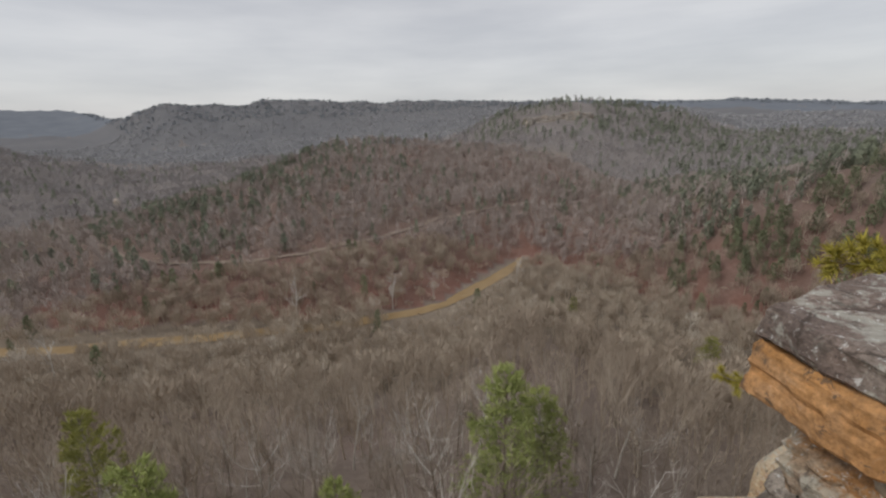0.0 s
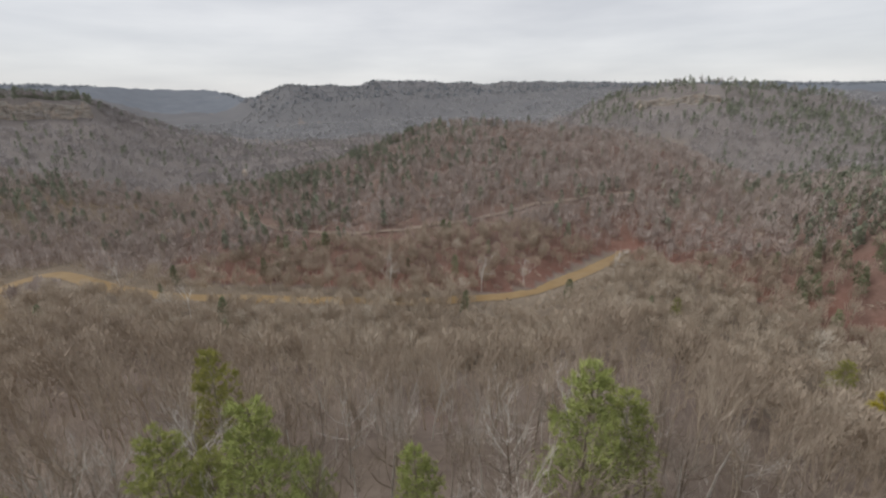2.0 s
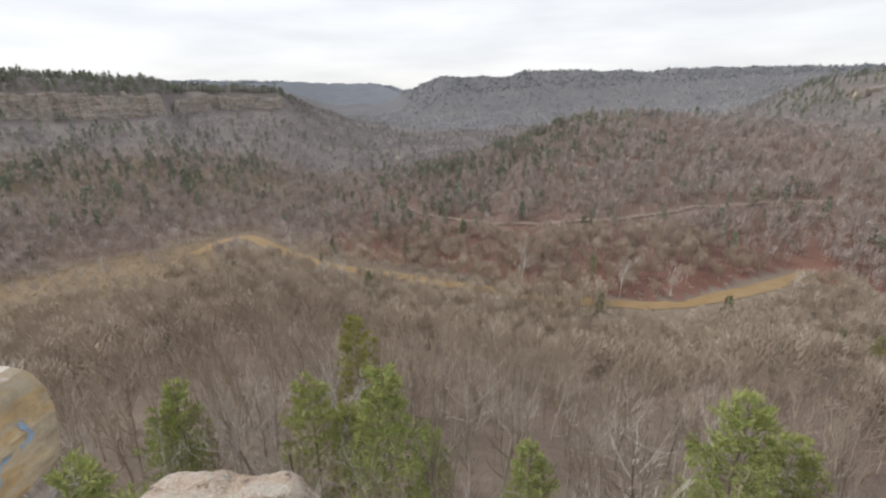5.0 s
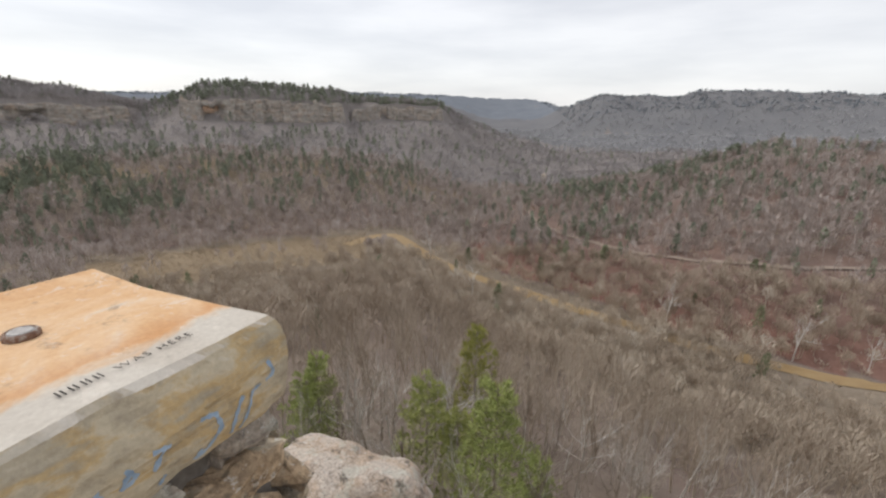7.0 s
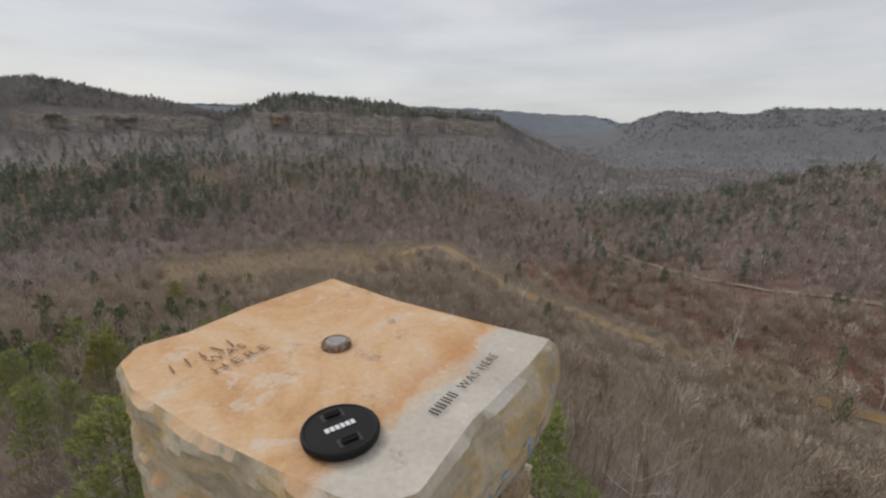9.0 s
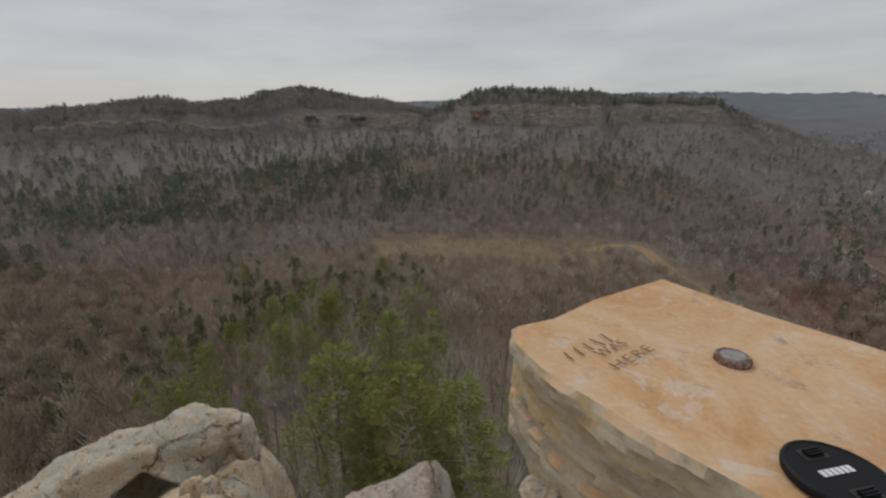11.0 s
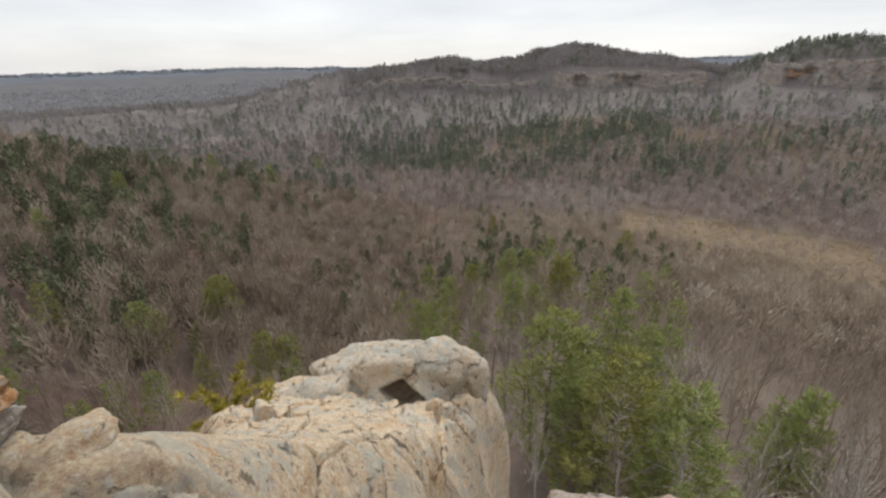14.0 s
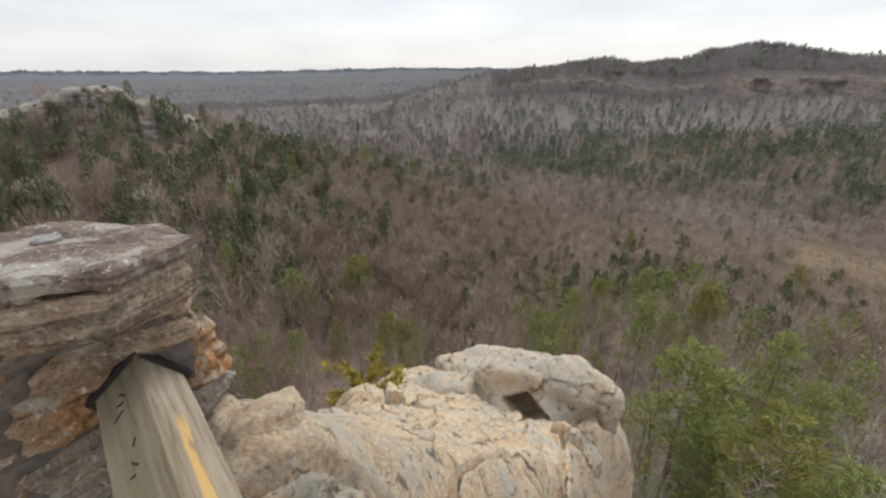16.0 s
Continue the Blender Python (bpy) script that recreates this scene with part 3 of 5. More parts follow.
FINE_P = [pine_far(45 + s, 120, 0.62) for s in range(4)]
RIDGE_P = [pine_far(50 + s, 22, 1.4) for s in range(4)]
RIDGE_B = [bare_ridge(30 + s) for s in range(6)]
NEAR_B = [bare_near(60 + s) for s in range(5)]
for r0, r1, gap, temp, what in ((74, 135, 6.1, NEAR_B, "near"), (135, 330, 6.2, MID_B, "valley"), (330, 640, 5.9, FAR_B, "hillside"), (640, 1150, 8.8, RIDGE_B, "ridge")):
    x, y = scatter(r0, r1, gap)
    if what == "ridge":
        ex, ey = scatter(780, 1040, 6.0, 47, 126)
        eaz, er = bearing(ex, ey)
        keep = (er > line(SCARP, eaz)[0] + 10) & (er < line(SUMMIT, eaz)[0] + 40)
        x, y = np.concatenate([x, ex[keep]]), np.concatenate([y, ey[keep]])
        ex, ey = scatter(520, 1150, 6.5, 83, 126)
        eaz, er = bearing(ex, ey)
        keep = np.abs(er - line(SCARP, eaz)[0] - 40) < 110
        x, y = np.concatenate([x, ex[keep]]), np.concatenate([y, ey[keep]])
    if what == "valley":
        ex, ey = scatter(118, 300, 7.2, 116, 182)
        x, y = np.concatenate([x, ex]), np.concatenate([y, ey])
    az, r = bearing(x, y)
    ok = (clear_of(x, y, river, np.where((az < 9) | (az > 55), 14.0, 9)) | ((az > 8) & (az < 55) & clear_of(x, y, river, np.where(az < 24, 3.0, 7.0)))) & (clear_of(x, y, track, 5.0) if what != "near" else True) & ~(in_field(x, y) & (rng.random(len(x)) < 0.93))
    sc, cr = line(SCARP, np.minimum(az, 185))[0], line(CREST, np.minimum(az, 185))[0]
    bare_rock = (((az > 49) & (az < 81)) | ((az > 84) & (az < 101)) | ((az > -19) & (az < -10))) & (r > sc - 66) & (r < sc + 8)
    ok &= ~(bare_rock & (rng.random(len(x)) < 0.86))
    ok &= ~((az > 157) & (az < 175) & (r > cr - 58) & (r < cr - 33) & (rng.random(len(x)) < 0.6))
    ok &= ~((az > 160) & (r > cr - 26) & (r < cr + 60) & (rng.random(len(x)) < 0.96))
    x, y = x[ok], y[ok]
    pine = rng.random(len(x)) < evergreen(x, y) * (0.35 if what == "near" else 1)
    bx, by = x[~pine], y[~pine]
    h = rng.uniform(9, 15, len(bx)) * (1 + 0.35 * np.clip((200 - np.hypot(bx, by)) / 90, 0, 1))
    baz_, br = bearing(bx, by)
    for path, reach, low, part_of in ((river, 42, 4.5, (baz_ < 9) | (baz_ > 54)), (river, 24, 6.0, baz_ > 33), (track, 26, 6.0, baz_ > -60)):
        paz, pr = bearing(path[:, 0], path[:, 1])
        order = np.argsort(paz)
        ahead = np.interp(baz_, paz[order], pr[order], left=-1e4, right=-1e4) - br
        h = np.where((ahead > 0) & (ahead < reach) & part_of, np.minimum(h, low + 4.0 * rng.random(len(h)) ** 2), h)
    # hillside and ridge stands take the colours with haze painted in
    plant(what + "_bare_woods", temp, bx, by, h, site_tone(bx, by), {"ridge": M_UPLAND_HAZED, "hillside": M_HILL_HAZED}.get(what, M_BARE), "leafless grey-brown winter woodland on the slopes", "woods", girth=rng.uniform(0.8, 1.25, len(bx)) * (1.1 if what in ("near", "valley") else 0.95))
    if what != "near":
        px, py = x[pine], y[pine]
        plant(what + "_pine_woods", {"ridge": RIDGE_P, "valley": FINE_P}.get(what, FAR_P), px, py, rng.uniform(9, 17, len(px)), np.clip(rng.normal(0.42, 0.17, len(px)), 0, 1), M_PINE if what == "valley" else M_UPPINE_HAZED, "dark green pines among bare winter trees", "woods", girth=rng.uniform(0.8, 1.25, len(px)))
# low scrub over the open field and the forest floor
x, y = scatter(130, 460, 4.8)
f = ~in_field(x, y) & (rng.random(len(x)) < 0.35)
f &= clear_of(x, y, river, 10) & clear_of(x, y, track, 5)
x, y = x[f], y[f]
plant("scrub", RIDGE_B, x, y, rng.uniform(1.8, 4.5, len(x)), site_tone(x, y) + 0.02, M_BARE, "low tawny brush and saplings on the valley floor", "brush", girth=np.full(len(x), 2.2))
# dead grass and low brush of the open field
x, y = scatter(285, 412, 2.1, 59, 92)
f = in_field(x, y) & (roll_noise(x, y, 22, 4) > -0.45)
x, y = x[f], y[f]
M_GRASS = wood_stand("dead_grass", [(0.0, (0.24, 0.18, 0.125)), (0.5, (0.35, 0.275, 0.19)), (1.0, (0.44, 0.36, 0.26))])
plant("field_grass", RIDGE_B[:2], x, y, rng.uniform(0.5, 1.4, len(x)), 0.5 + 0.3 * roll_noise(x, y, 30, 7) + rng.normal(0, 0.08, len(x)), M_GRASS, "tawny dead grass and low brush of an open field", "grass", sink=0.1, girth=np.full(len(x), 3.0))
# woods of the far ridges, a backdrop with distance haze painted in as grey and blue
def far_haze_mat(name, c0, c1):
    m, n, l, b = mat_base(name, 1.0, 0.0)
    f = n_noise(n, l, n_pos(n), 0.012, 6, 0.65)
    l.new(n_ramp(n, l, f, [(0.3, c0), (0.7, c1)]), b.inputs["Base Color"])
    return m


M_FAR_HAZE = far_haze_mat("far_hazed_woods", (0.161, 0.161, 0.170), (0.194, 0.191, 0.194))
M_FARTHEST_HAZE = far_haze_mat("farthest_hazed_woods", (0.16, 0.175, 0.20), (0.195, 0.21, 0.232))
baz = np.radians(np.arange(-57, 184, 0.4))
for r0, r1, mm, lab in ((1180, 2300, M_FAR_HAZE, "far wooded ridges greyed with painted haze"), (2300, 4300, M_FARTHEST_HAZE, "farthest wooded ridges with distance haze painted in as blue")):
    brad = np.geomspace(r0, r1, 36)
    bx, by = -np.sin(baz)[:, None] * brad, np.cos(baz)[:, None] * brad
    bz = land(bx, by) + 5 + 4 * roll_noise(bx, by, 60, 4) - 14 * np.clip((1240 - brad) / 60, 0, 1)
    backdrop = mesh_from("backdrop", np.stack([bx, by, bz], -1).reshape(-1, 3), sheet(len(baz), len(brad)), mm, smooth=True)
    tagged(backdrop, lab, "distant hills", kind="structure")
# distant crowns carry the same haze in their base colour
FARWOOD_HAZED = wood_stand("hazed_distant_twigs", [(0.0, (0.397, 0.397, 0.407)), (0.5, (0.456, 0.451, 0.453)), (1.0, (0.513, 0.504, 0.504))])


def bare_distant(seed):
    """A crown far over a kilometre off: a handful of upright sprays. Height 1."""
    g, P = np.random.default_rng(seed), Pile()
    dome(P, 7, g, 0.24, 0.55, 0.33, 0.42, 0.075)
    return P.arrays()


FAR_D = [bare_distant(130 + s) for s in range(5)]
x, y = scatter(1130, 1950, 13)
plant("distant_woods", FAR_D, x, y, rng.uniform(8, 14, len(x)), site_tone(x, y), FARWOOD_HAZED, "leafless woods of the distant hills, blue-grey from painted haze", "woods", girth=rng.uniform(1.1, 1.7, len(x)))
x, y = scatter(1700, 2900, 15)
az, r = bearing(x, y)
k = np.abs(r - line(SKYLINE, az)[0]) < 130
x, y = x[k], y[k]
plant("far_ridge_woods", FAR_D, x, y, rng.uniform(8, 15, len(x)), site_tone(x, y), wood_stand("hazed_skyline_twigs", [(0.0, (0.25, 0.275, 0.30)), (1.0, (0.34, 0.36, 0.385))]), "distant wooded ridges, blue-grey from painted haze", "woods", girth=np.full(len(x), 1.8))


# ---------------------------------------------------------------- cliffs of the facing hills
def cliff(name, az0, az1, rows, lift, tall, out, label, pockets=(), ragged=0.045):
    """A band of layered sandstone along a scarp: blocks between joints, ledges, overhangs, broken rim."""
    NL = 19
    a = np.arange(az0, az1 + 0.01, 0.12)
    r = line(rows, a)[0]
    k = np.linspace(0, 1, NL)
    end = np.clip(np.minimum(a - az0, az1 - a) / 0.6, 0, 1)
    base = land(-np.sin(np.radians(a)) * (r - 4), np.cos(np.radians(a)) * (r - 4)) + lift
    g = np.random.default_rng(int(az0 * 10) % 1000)

    def runs(lo, hi, spread):
        """Steps of uneven width along the cliff."""
        w = []
        while len(w) < len(a):
            w += [g.normal(0, spread)] * int(g.integers(lo, hi))
        return np.array(w[:len(a)])

    buttress, rag = runs(6, 22, 3.2), runs(4, 14, ragged) - 0.10
    v = np.empty((len(a), NL, 3))
    shelf, block = 0.0, runs(3, 9, 0.8)
    for j in range(NL):
        if j % 4 == 0:
            shelf, block = shelf + g.uniform(-0.5, 1.1), runs(3, 9, 0.7)
        lip = -0.6 if j % 4 == 3 else 0.0
        rr = r - out + buttress + block + shelf + lip + g.normal(0, 0.2, len(a)) + 5 * (1 - end)
        for pa, pw, pk in pockets:
            rr = rr + 11 * np.exp(-((a - pa) / pw) ** 4) * (abs(k[j] - pk) < 0.24)
        zz = base - 4 + (tall * (0.75 + 0.25 * end) * np.minimum(end * 1.6, 1) + 4) * k[j] * (1 + rag)
        v[:, j] = np.stack([-np.sin(np.radians(a)) * rr, np.cos(np.radians(a)) * rr, zz], -1)
    top = v[:, -1].copy()
    f = (r + 16) / np.hypot(top[:, 0], top[:, 1])
    top[:, :2] *= f[:, None]
    v = np.concatenate([v, top[:, None]], 1)
    ob = mesh_from(name, v.reshape(-1, 3), sheet(len(a), NL + 1), M_CLIFF)
    return tagged(ob, label, "cliff", kind="structure")


cliff("cliff_1", 61.9, 80.2, SCARP, -13, 46, 22, "tan sandstone cliff band below a wooded mesa", [(76.7, 1.1, 0.55)])
cliff("cliff_2", 49.8, 61.6, SCARP, -10, 33, 20, "grey sandstone cliff at the end of the mesa")
cliff("cliff_3", 84.2, 101, SCARP, -10, 37, 22, "layered orange sandstone cliff under a bare knoll", [(92, 0.9, 0.5), (97.5, 0.8, 0.6)])
cliff("cliff_4", 102, 124, SCARP, -6, 22, 18, "broken grey cliff ledges in winter woods")
cliff("cliff_5", 158.5, 178, CREST, -14, 19, 34, "pale sandstone cliff crowning the near wooded hill", (), 0.045)
cliff("cliff_6", -19, -10, SCARP, -4, 18, 16, "small sandstone outcrop on the far wooded knob")


# ---------------------------------------------------------------- trees that stand out
def tree_mats():
    m, n, l, b = mat_base("pine_foliage", 0.85, 0.15)
    a = n.new("ShaderNodeAttribute")
    a.attribute_name = "tone"
    rnd = n.new("ShaderNodeObjectInfo").outputs["Random"]
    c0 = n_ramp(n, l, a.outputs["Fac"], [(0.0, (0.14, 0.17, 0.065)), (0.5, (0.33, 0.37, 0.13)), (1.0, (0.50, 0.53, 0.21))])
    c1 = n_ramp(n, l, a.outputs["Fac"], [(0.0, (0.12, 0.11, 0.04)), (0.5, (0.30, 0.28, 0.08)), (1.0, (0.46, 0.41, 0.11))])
    l.new(n_mix(n, l, n_range(n, l, rnd, 0.45, 1.0, 0, 0.8), c0, c1), b.inputs["Base Color"])
    t, n, l, b = mat_base("tree_bark", 0.95, 0.1)
    f = n_noise(n, l, n_pos(n), 6, 5, 0.7)
    rnd = n.new("ShaderNodeObjectInfo").outputs["Random"]
    dark = n_ramp(n, l, f, [(0.3, (0.20, 0.16, 0.125)), (0.7, (0.36, 0.30, 0.245))])
    pale = n_ramp(n, l, f, [(0.3, (0.40, 0.365, 0.32)), (0.7, (0.68, 0.64, 0.59))])
    l.new(n_mix(n, l, n_range(n, l, rnd, 0.55, 0.95), dark, pale), b.inputs["Base Color"])
    return m, t


M_FOLIAGE, M_BARK = tree_mats()


def make_pine(seed, broad, *more):
    (fv, ff, ft), (bv, bf, bt) = pine_near(seed, broad, *more)
    root = new("pine_tree")
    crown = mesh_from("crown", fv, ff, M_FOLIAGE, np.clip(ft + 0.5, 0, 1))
    trunk = mesh_from("trunk", bv, bf, M_BARK, bt)
    crown.parent = trunk.parent = root
    return root


def make_bare(seed, name="bare_tree", spread=0.38, pale=0.0):
    tv, tf, tt, wv, wf, wt = bare_split(seed, spread, 60 if name == "sycamore_tree" else 110)
    root = new(name)
    trunk = mesh_from("trunk", tv, tf, M_BARK)
    crown = mesh_from("crown", wv, wf, M_BARK)
    crown.parent = trunk.parent = root
    return root


def stand(az, el, h):
    """Where on the land along a heading a tree of height h has its tip at elevation el."""
    r = np.arange(22, 900, 1.0)
    tip = land(-math.sin(radians(az)) * r, math.cos(radians(az)) * r) + h
    k = int(np.argmax(tip - r * math.tan(radians(el)) > 0))
    x, y = polar(az, float(r[k]))
    return x, y, land1(x, y) - 0.2


pines = [tagged(make_pine(80 + s, b, 54, 0.78, 1.25), "yellow-green pine tree rising from the bare woods", "pine tree", "pines below the overlook") for s, b in enumerate((0.27, 0.33, 0.24))]
PINES = [(-9.2, -31.9, 24), (-14.5, -34.2, 19), (40.1, -34.3, 24), (44.2, -27.2, 25), (51.6, -34.3, 19), (68.0, -30.2, 20), (17.3, -43.0, 15), (33.4, -42.2, 13), (46.5, -38, 17),
         (89.9, -18.2, 22), (97.7, -22.3, 20), (104.8, -21.9, 20), (107.3, -17.6, 18), (113.1, -25.9, 18), (116.2, -24.2, 20), (89.7, -25.1, 24), (98.0, -29.0, 24), (78.2, -33.7, 23),
         (87.6, -31.9, 24), (69.5, -32.5, 16), (94.1, -31.1, 20), (83.0, -36, 18), (93.0, -36.5, 17)]
PINES += [(144.3, -22.5, 22), (140.2, -29.8, 20), (153.4, -30.8, 16), (102.2, -21.7, 19), (110.0, -24, 17), (-34.4, -24.5, 16), (129.9, -10.0, 19), (141.9, -8.6, 17), (135.8, -10.4, 16),
          (158.0, -12.1, 16), (151, -9.5, 15), (-18.0, -22.4, 11), (63.2, -20.0, 9), (101, -26, 16), (85.5, -29, 19), (147.5, -27, 13), (120, -27.5, 15)]
for i, (az, el, h) in enumerate(PINES):
    x, y, z = stand(az, el + 0.3, h)
    t = copy_thing(pines[i % 3], pose(x, y, z, 0, 0, 77 * i))
    t.scale = (h * random.uniform(0.85, 1.1),) * 2 + (h,)
far_pines = [tagged(make_pine(85 + s, b, 40, 0.6, 1.7), "green pine tree standing among bare woods", "pine tree", "pines below the overlook") for s, b in enumerate((0.24, 0.30, 0.27))]
g = np.random.default_rng(5)
for i in range(46):
    az, r = (g.uniform(83, 121), g.uniform(72, 165)) if i < 34 else (g.uniform(136, 176), g.uniform(80, 150))
    (x, y), h = polar(az, r), g.uniform(13, 21)
    t = copy_thing(far_pines[i % 3], pose(x, y, land1(x, y) - 0.2, 0, 0, 77 * i))
    t.scale = (h * g.uniform(0.85, 1.15),) * 2 + (h,)
for p in pines + far_pines:
    for o in (*p.children, p):
        bpy.data.objects.remove(o)
bare = [tagged(make_bare(60 + s), "tall leafless tree with grey branching limbs", "bare tree", "bare trees below the overlook") for s in range(5)]
g = np.random.default_rng(21)
spots = []
for i in range(3000):
    r, az = math.sqrt(g.uniform(20 ** 2, 78 ** 2)), g.uniform(-54, 181)
    x, y = polar(az, r)
    if r < 30 and 75 < az < 160 or any((x - a) ** 2 + (y - b) ** 2 < 3.5 ** 2 for a, b in spots):
        continue
    spots.append((x, y))
for i, (x, y) in enumerate(spots[:290]):
    h = g.uniform(11, 19)
    t = copy_thing(bare[i % 5], pose(x, y, land1(x, y) - 0.2, g.normal(0, 3), g.normal(0, 3), g.uniform(0, 360)))
    t.scale = (h * g.uniform(0.9, 1.3),) * 2 + (h,)
for i, (az, el, h) in enumerate(((7.2, -18.7, 27), (20.1, -18.7, 26), (45.4, -19.0, 22), (51.4, -14.8, 24), (1.4, -18.9, 21), (-10.2, -16.9, 22))):
    x, y, z = stand(az, el, h)
    if i == 0:
        syc = tagged(make_bare(93, "sycamore_tree", 0.40), "white-barked leafless sycamore standing by the muddy river", "sycamore", "sycamores along the river")
        for o in syc.children:
            o.data.materials.clear()
    t = copy_thing(syc, pose(x, y, z, 0, 0, 63 * i))
    t.scale = (h * 1.05, h * 1.05, h)
M_WHITE, n, l, b = mat_base("white_bark", 0.9, 0.1)
l.new(n_ramp(n, l, n_noise(n, l, n_pos(n), 1.5, 4), [(0.35, (0.45, 0.42, 0.38)), (0.6, (0.80, 0.78, 0.74))]), b.inputs["Base Color"])
for o in syc.children:
    o.data.materials.append(M_WHITE)
for p in [*bare, syc]:
    for o in (*p.children, p):
        bpy.data.objects.remove(o)


# ---------------------------------------------------------------- a shed by the river
def slab_box(x0, x1, y0, y1, z0, z1):
    v = [(x, y, z) for x in (x0, x1) for y in (y0, y1) for z in (z0, z1)]
    return np.array(v), np.array([(0, 1, 3, 2), (4, 6, 7, 5), (0, 4, 5, 1), (2, 3, 7, 6), (0, 2, 6, 4), (1, 5, 7, 3)])


M_TIN, n, l, b = mat_base("pale_tin_roof", 0.5, 0.4)
l.new(n_ramp(n, l, n_noise(n, l, n_obj(n), 0.8, 4), [(0.3, (0.42, 0.42, 0.42)), (0.7, (0.62, 0.62, 0.61))]), b.inputs["Base Color"])
M_BOARD, n, l, b = mat_base("grey_boards", 0.9, 0.1)
l.new(n_ramp(n, l, n_noise(n, l, n_obj(n), 2.5, 4), [(0.3, (0.20, 0.18, 0.16)), (0.7, (0.34, 0.31, 0.28))]), b.inputs["Base Color"])
shed = tagged(new("shed"), "small grey shed with a pale tin roof by the river", "shed")
walls = mesh_from("wall", *slab_box(-4, 4, -2.4, 2.4, -1.0, 3.2), M_BOARD)
roof_v = [(-4.5, -3, 3.0), (4.5, -3, 3.0), (4.5, 0, 4.8), (-4.5, 0, 4.8), (-4.5, 3, 3.0), (4.5, 3, 3.0), (-4.5, -3, 3.2), (4.5, -3, 3.2), (4.5, 0, 5.0), (-4.5, 0, 5.0), (-4.5, 3, 3.2), (4.5, 3, 3.2)]
roof = mesh_from("roof", roof_v, [(6, 7, 8, 9), (9, 8, 11, 10), (0, 3, 2, 1), (3, 4, 5, 2), (0, 1, 7, 6), (4, 10, 11, 5), (0, 6, 9, 3), (3, 9, 10, 4), (1, 2, 8, 7), (2, 5, 11, 8)], M_TIN)
door = mesh_from("door", *slab_box(-0.9, 0.9, -2.46, -2.38, -0.9, 2.1), M_TIN)
walls.parent = roof.parent = door.parent = shed
sx, sy = polar(50.75, 400)
shed.matrix_world = pose(sx, sy, land1(sx, sy), 0, 0, 70)


# ---------------------------------------------------------------- overlook: rock and masonry
def part(name, bm, material, parent=None, label="", smooth=False):
    me = bpy.data.meshes.new(name)
    bm.to_mesh(me)
    bm.free()
    me.materials.append(material)
    if smooth:
        for p in me.polygons:
            p.use_smooth = True
    ob = new(name, me)
    if parent:
        ob.parent = parent
    return tagged(ob, label)


def fbm(p, octaves=4):
    return noise.fractal(p, 1.0, 2.0, octaves)


def resample(outline, gap):
    p = np.array(list(outline) + [outline[0]], float)
    d = np.concatenate([[0], np.cumsum(np.hypot(*np.diff(p, axis=0).T))])
    s = np.linspace(0, d[-1], max(16, int(d[-1] / gap)), endpoint=False)
    return np.stack([np.interp(s, d, p[:, 0]), np.interp(s, d, p[:, 1])], 1)


def stone(outline, z0, z1, amp=0.012, edge=0.02, gap=0.022, seed=0.0, slope=(0.0, 0.0), strata=0.0, flat_top=False, bulge=0.0):
    """A rough block over an outline: rounded arrises, pitted and layered sides."""
    o = resample(outline, gap)
    c = o.mean(0)
    nz = max(5, int((z1 - z0) / gap))
    prof = [(1 - f, 0.0) for f in (0.95, 0.75, 0.5, 0.25)]
    rows = [(s * 0.96, 0.0) for s, _ in prof]
    for i in range(nz + 1):
        h = i / nz
        e = edge / max(0.05, np.ptp(o, axis=0).min() / 2)
        d = min(h, 1 - h) * (z1 - z0)
        rows.append((1 - e * max(0, 1 - d / max(edge, 1e-4)) ** 2, h))
    rows += [(s * 0.96, 1.0) for s, _ in prof[::-1]]
    bm, ring = bmesh.new(), []
    off = Vector((seed * 3.1, seed * 1.7, seed * 2.3))
    for s, h in rows:
        vs = []
        for q in c + (o - c) * s:
            z = z0 + (z1 - z0) * h
            p = Vector((q[0], q[1], z))
            out = Vector((q[0] - c[0], q[1] - c[1], 0)).normalized()
            on_top = h >= 1.0 and s < 0.97
            k = amp * (0.15 if flat_top and h > 0.985 else 1.0)
            n1 = fbm(p * 7 + off) + 0.5 * fbm(p * 21 + off, 3)
            p += (out * (0.0 if on_top or (flat_top and h > 0.985) else 1.0) + Vector((0, 0, 1.0 if h > 0.5 else -1.0)) * (1 if on_top or h <= 0 else 0.25)) * k * n1
            if bulge and 0 < h < 1:
                p += out * bulge * math.sin(math.pi * h) ** 0.7 * max(0.0, 0.905 * out.x + 0.426 * out.y)
            if strata and 0 < h < 1:
                lz = z * 34 + 2.2 * noise.noise(p * 4 + off) + 6 * (q[0] * 0.12 + q[1] * 0.2) + seed
                p += out * strata * (1.0 - (0.8 if bulge else 0.0) * max(0.0, min(1.0, 1.6 * (0.905 * out.x + 0.426 * out.y)))) * (1.5 * noise.noise(Vector((p.x * 2.2, p.y * 2.2, math.floor(lz) * 7.31))) + 0.5 * noise.noise(Vector((p.x * 9, p.y * 9, math.floor(lz * 2.3) * 3.7))) - 0.35 * (lz % 1.0))
            p.z += (q[0] - c[0]) * slope[0] + (q[1] - c[1]) * slope[1]
            vs.append(bm.verts.new(p))
        ring.append(vs)
    n = len(o)
    for a, b in zip(ring, ring[1:]):
        for i in range(n):
            j = (i + 1) % n
            bm.faces.new((a[i], a[j], b[j], b[i]))
    bm.faces.new(ring[-1])
    bm.faces.new(ring[0][::-1])
    bmesh.ops.recalc_face_normals(bm, faces=bm.faces)
    return bm


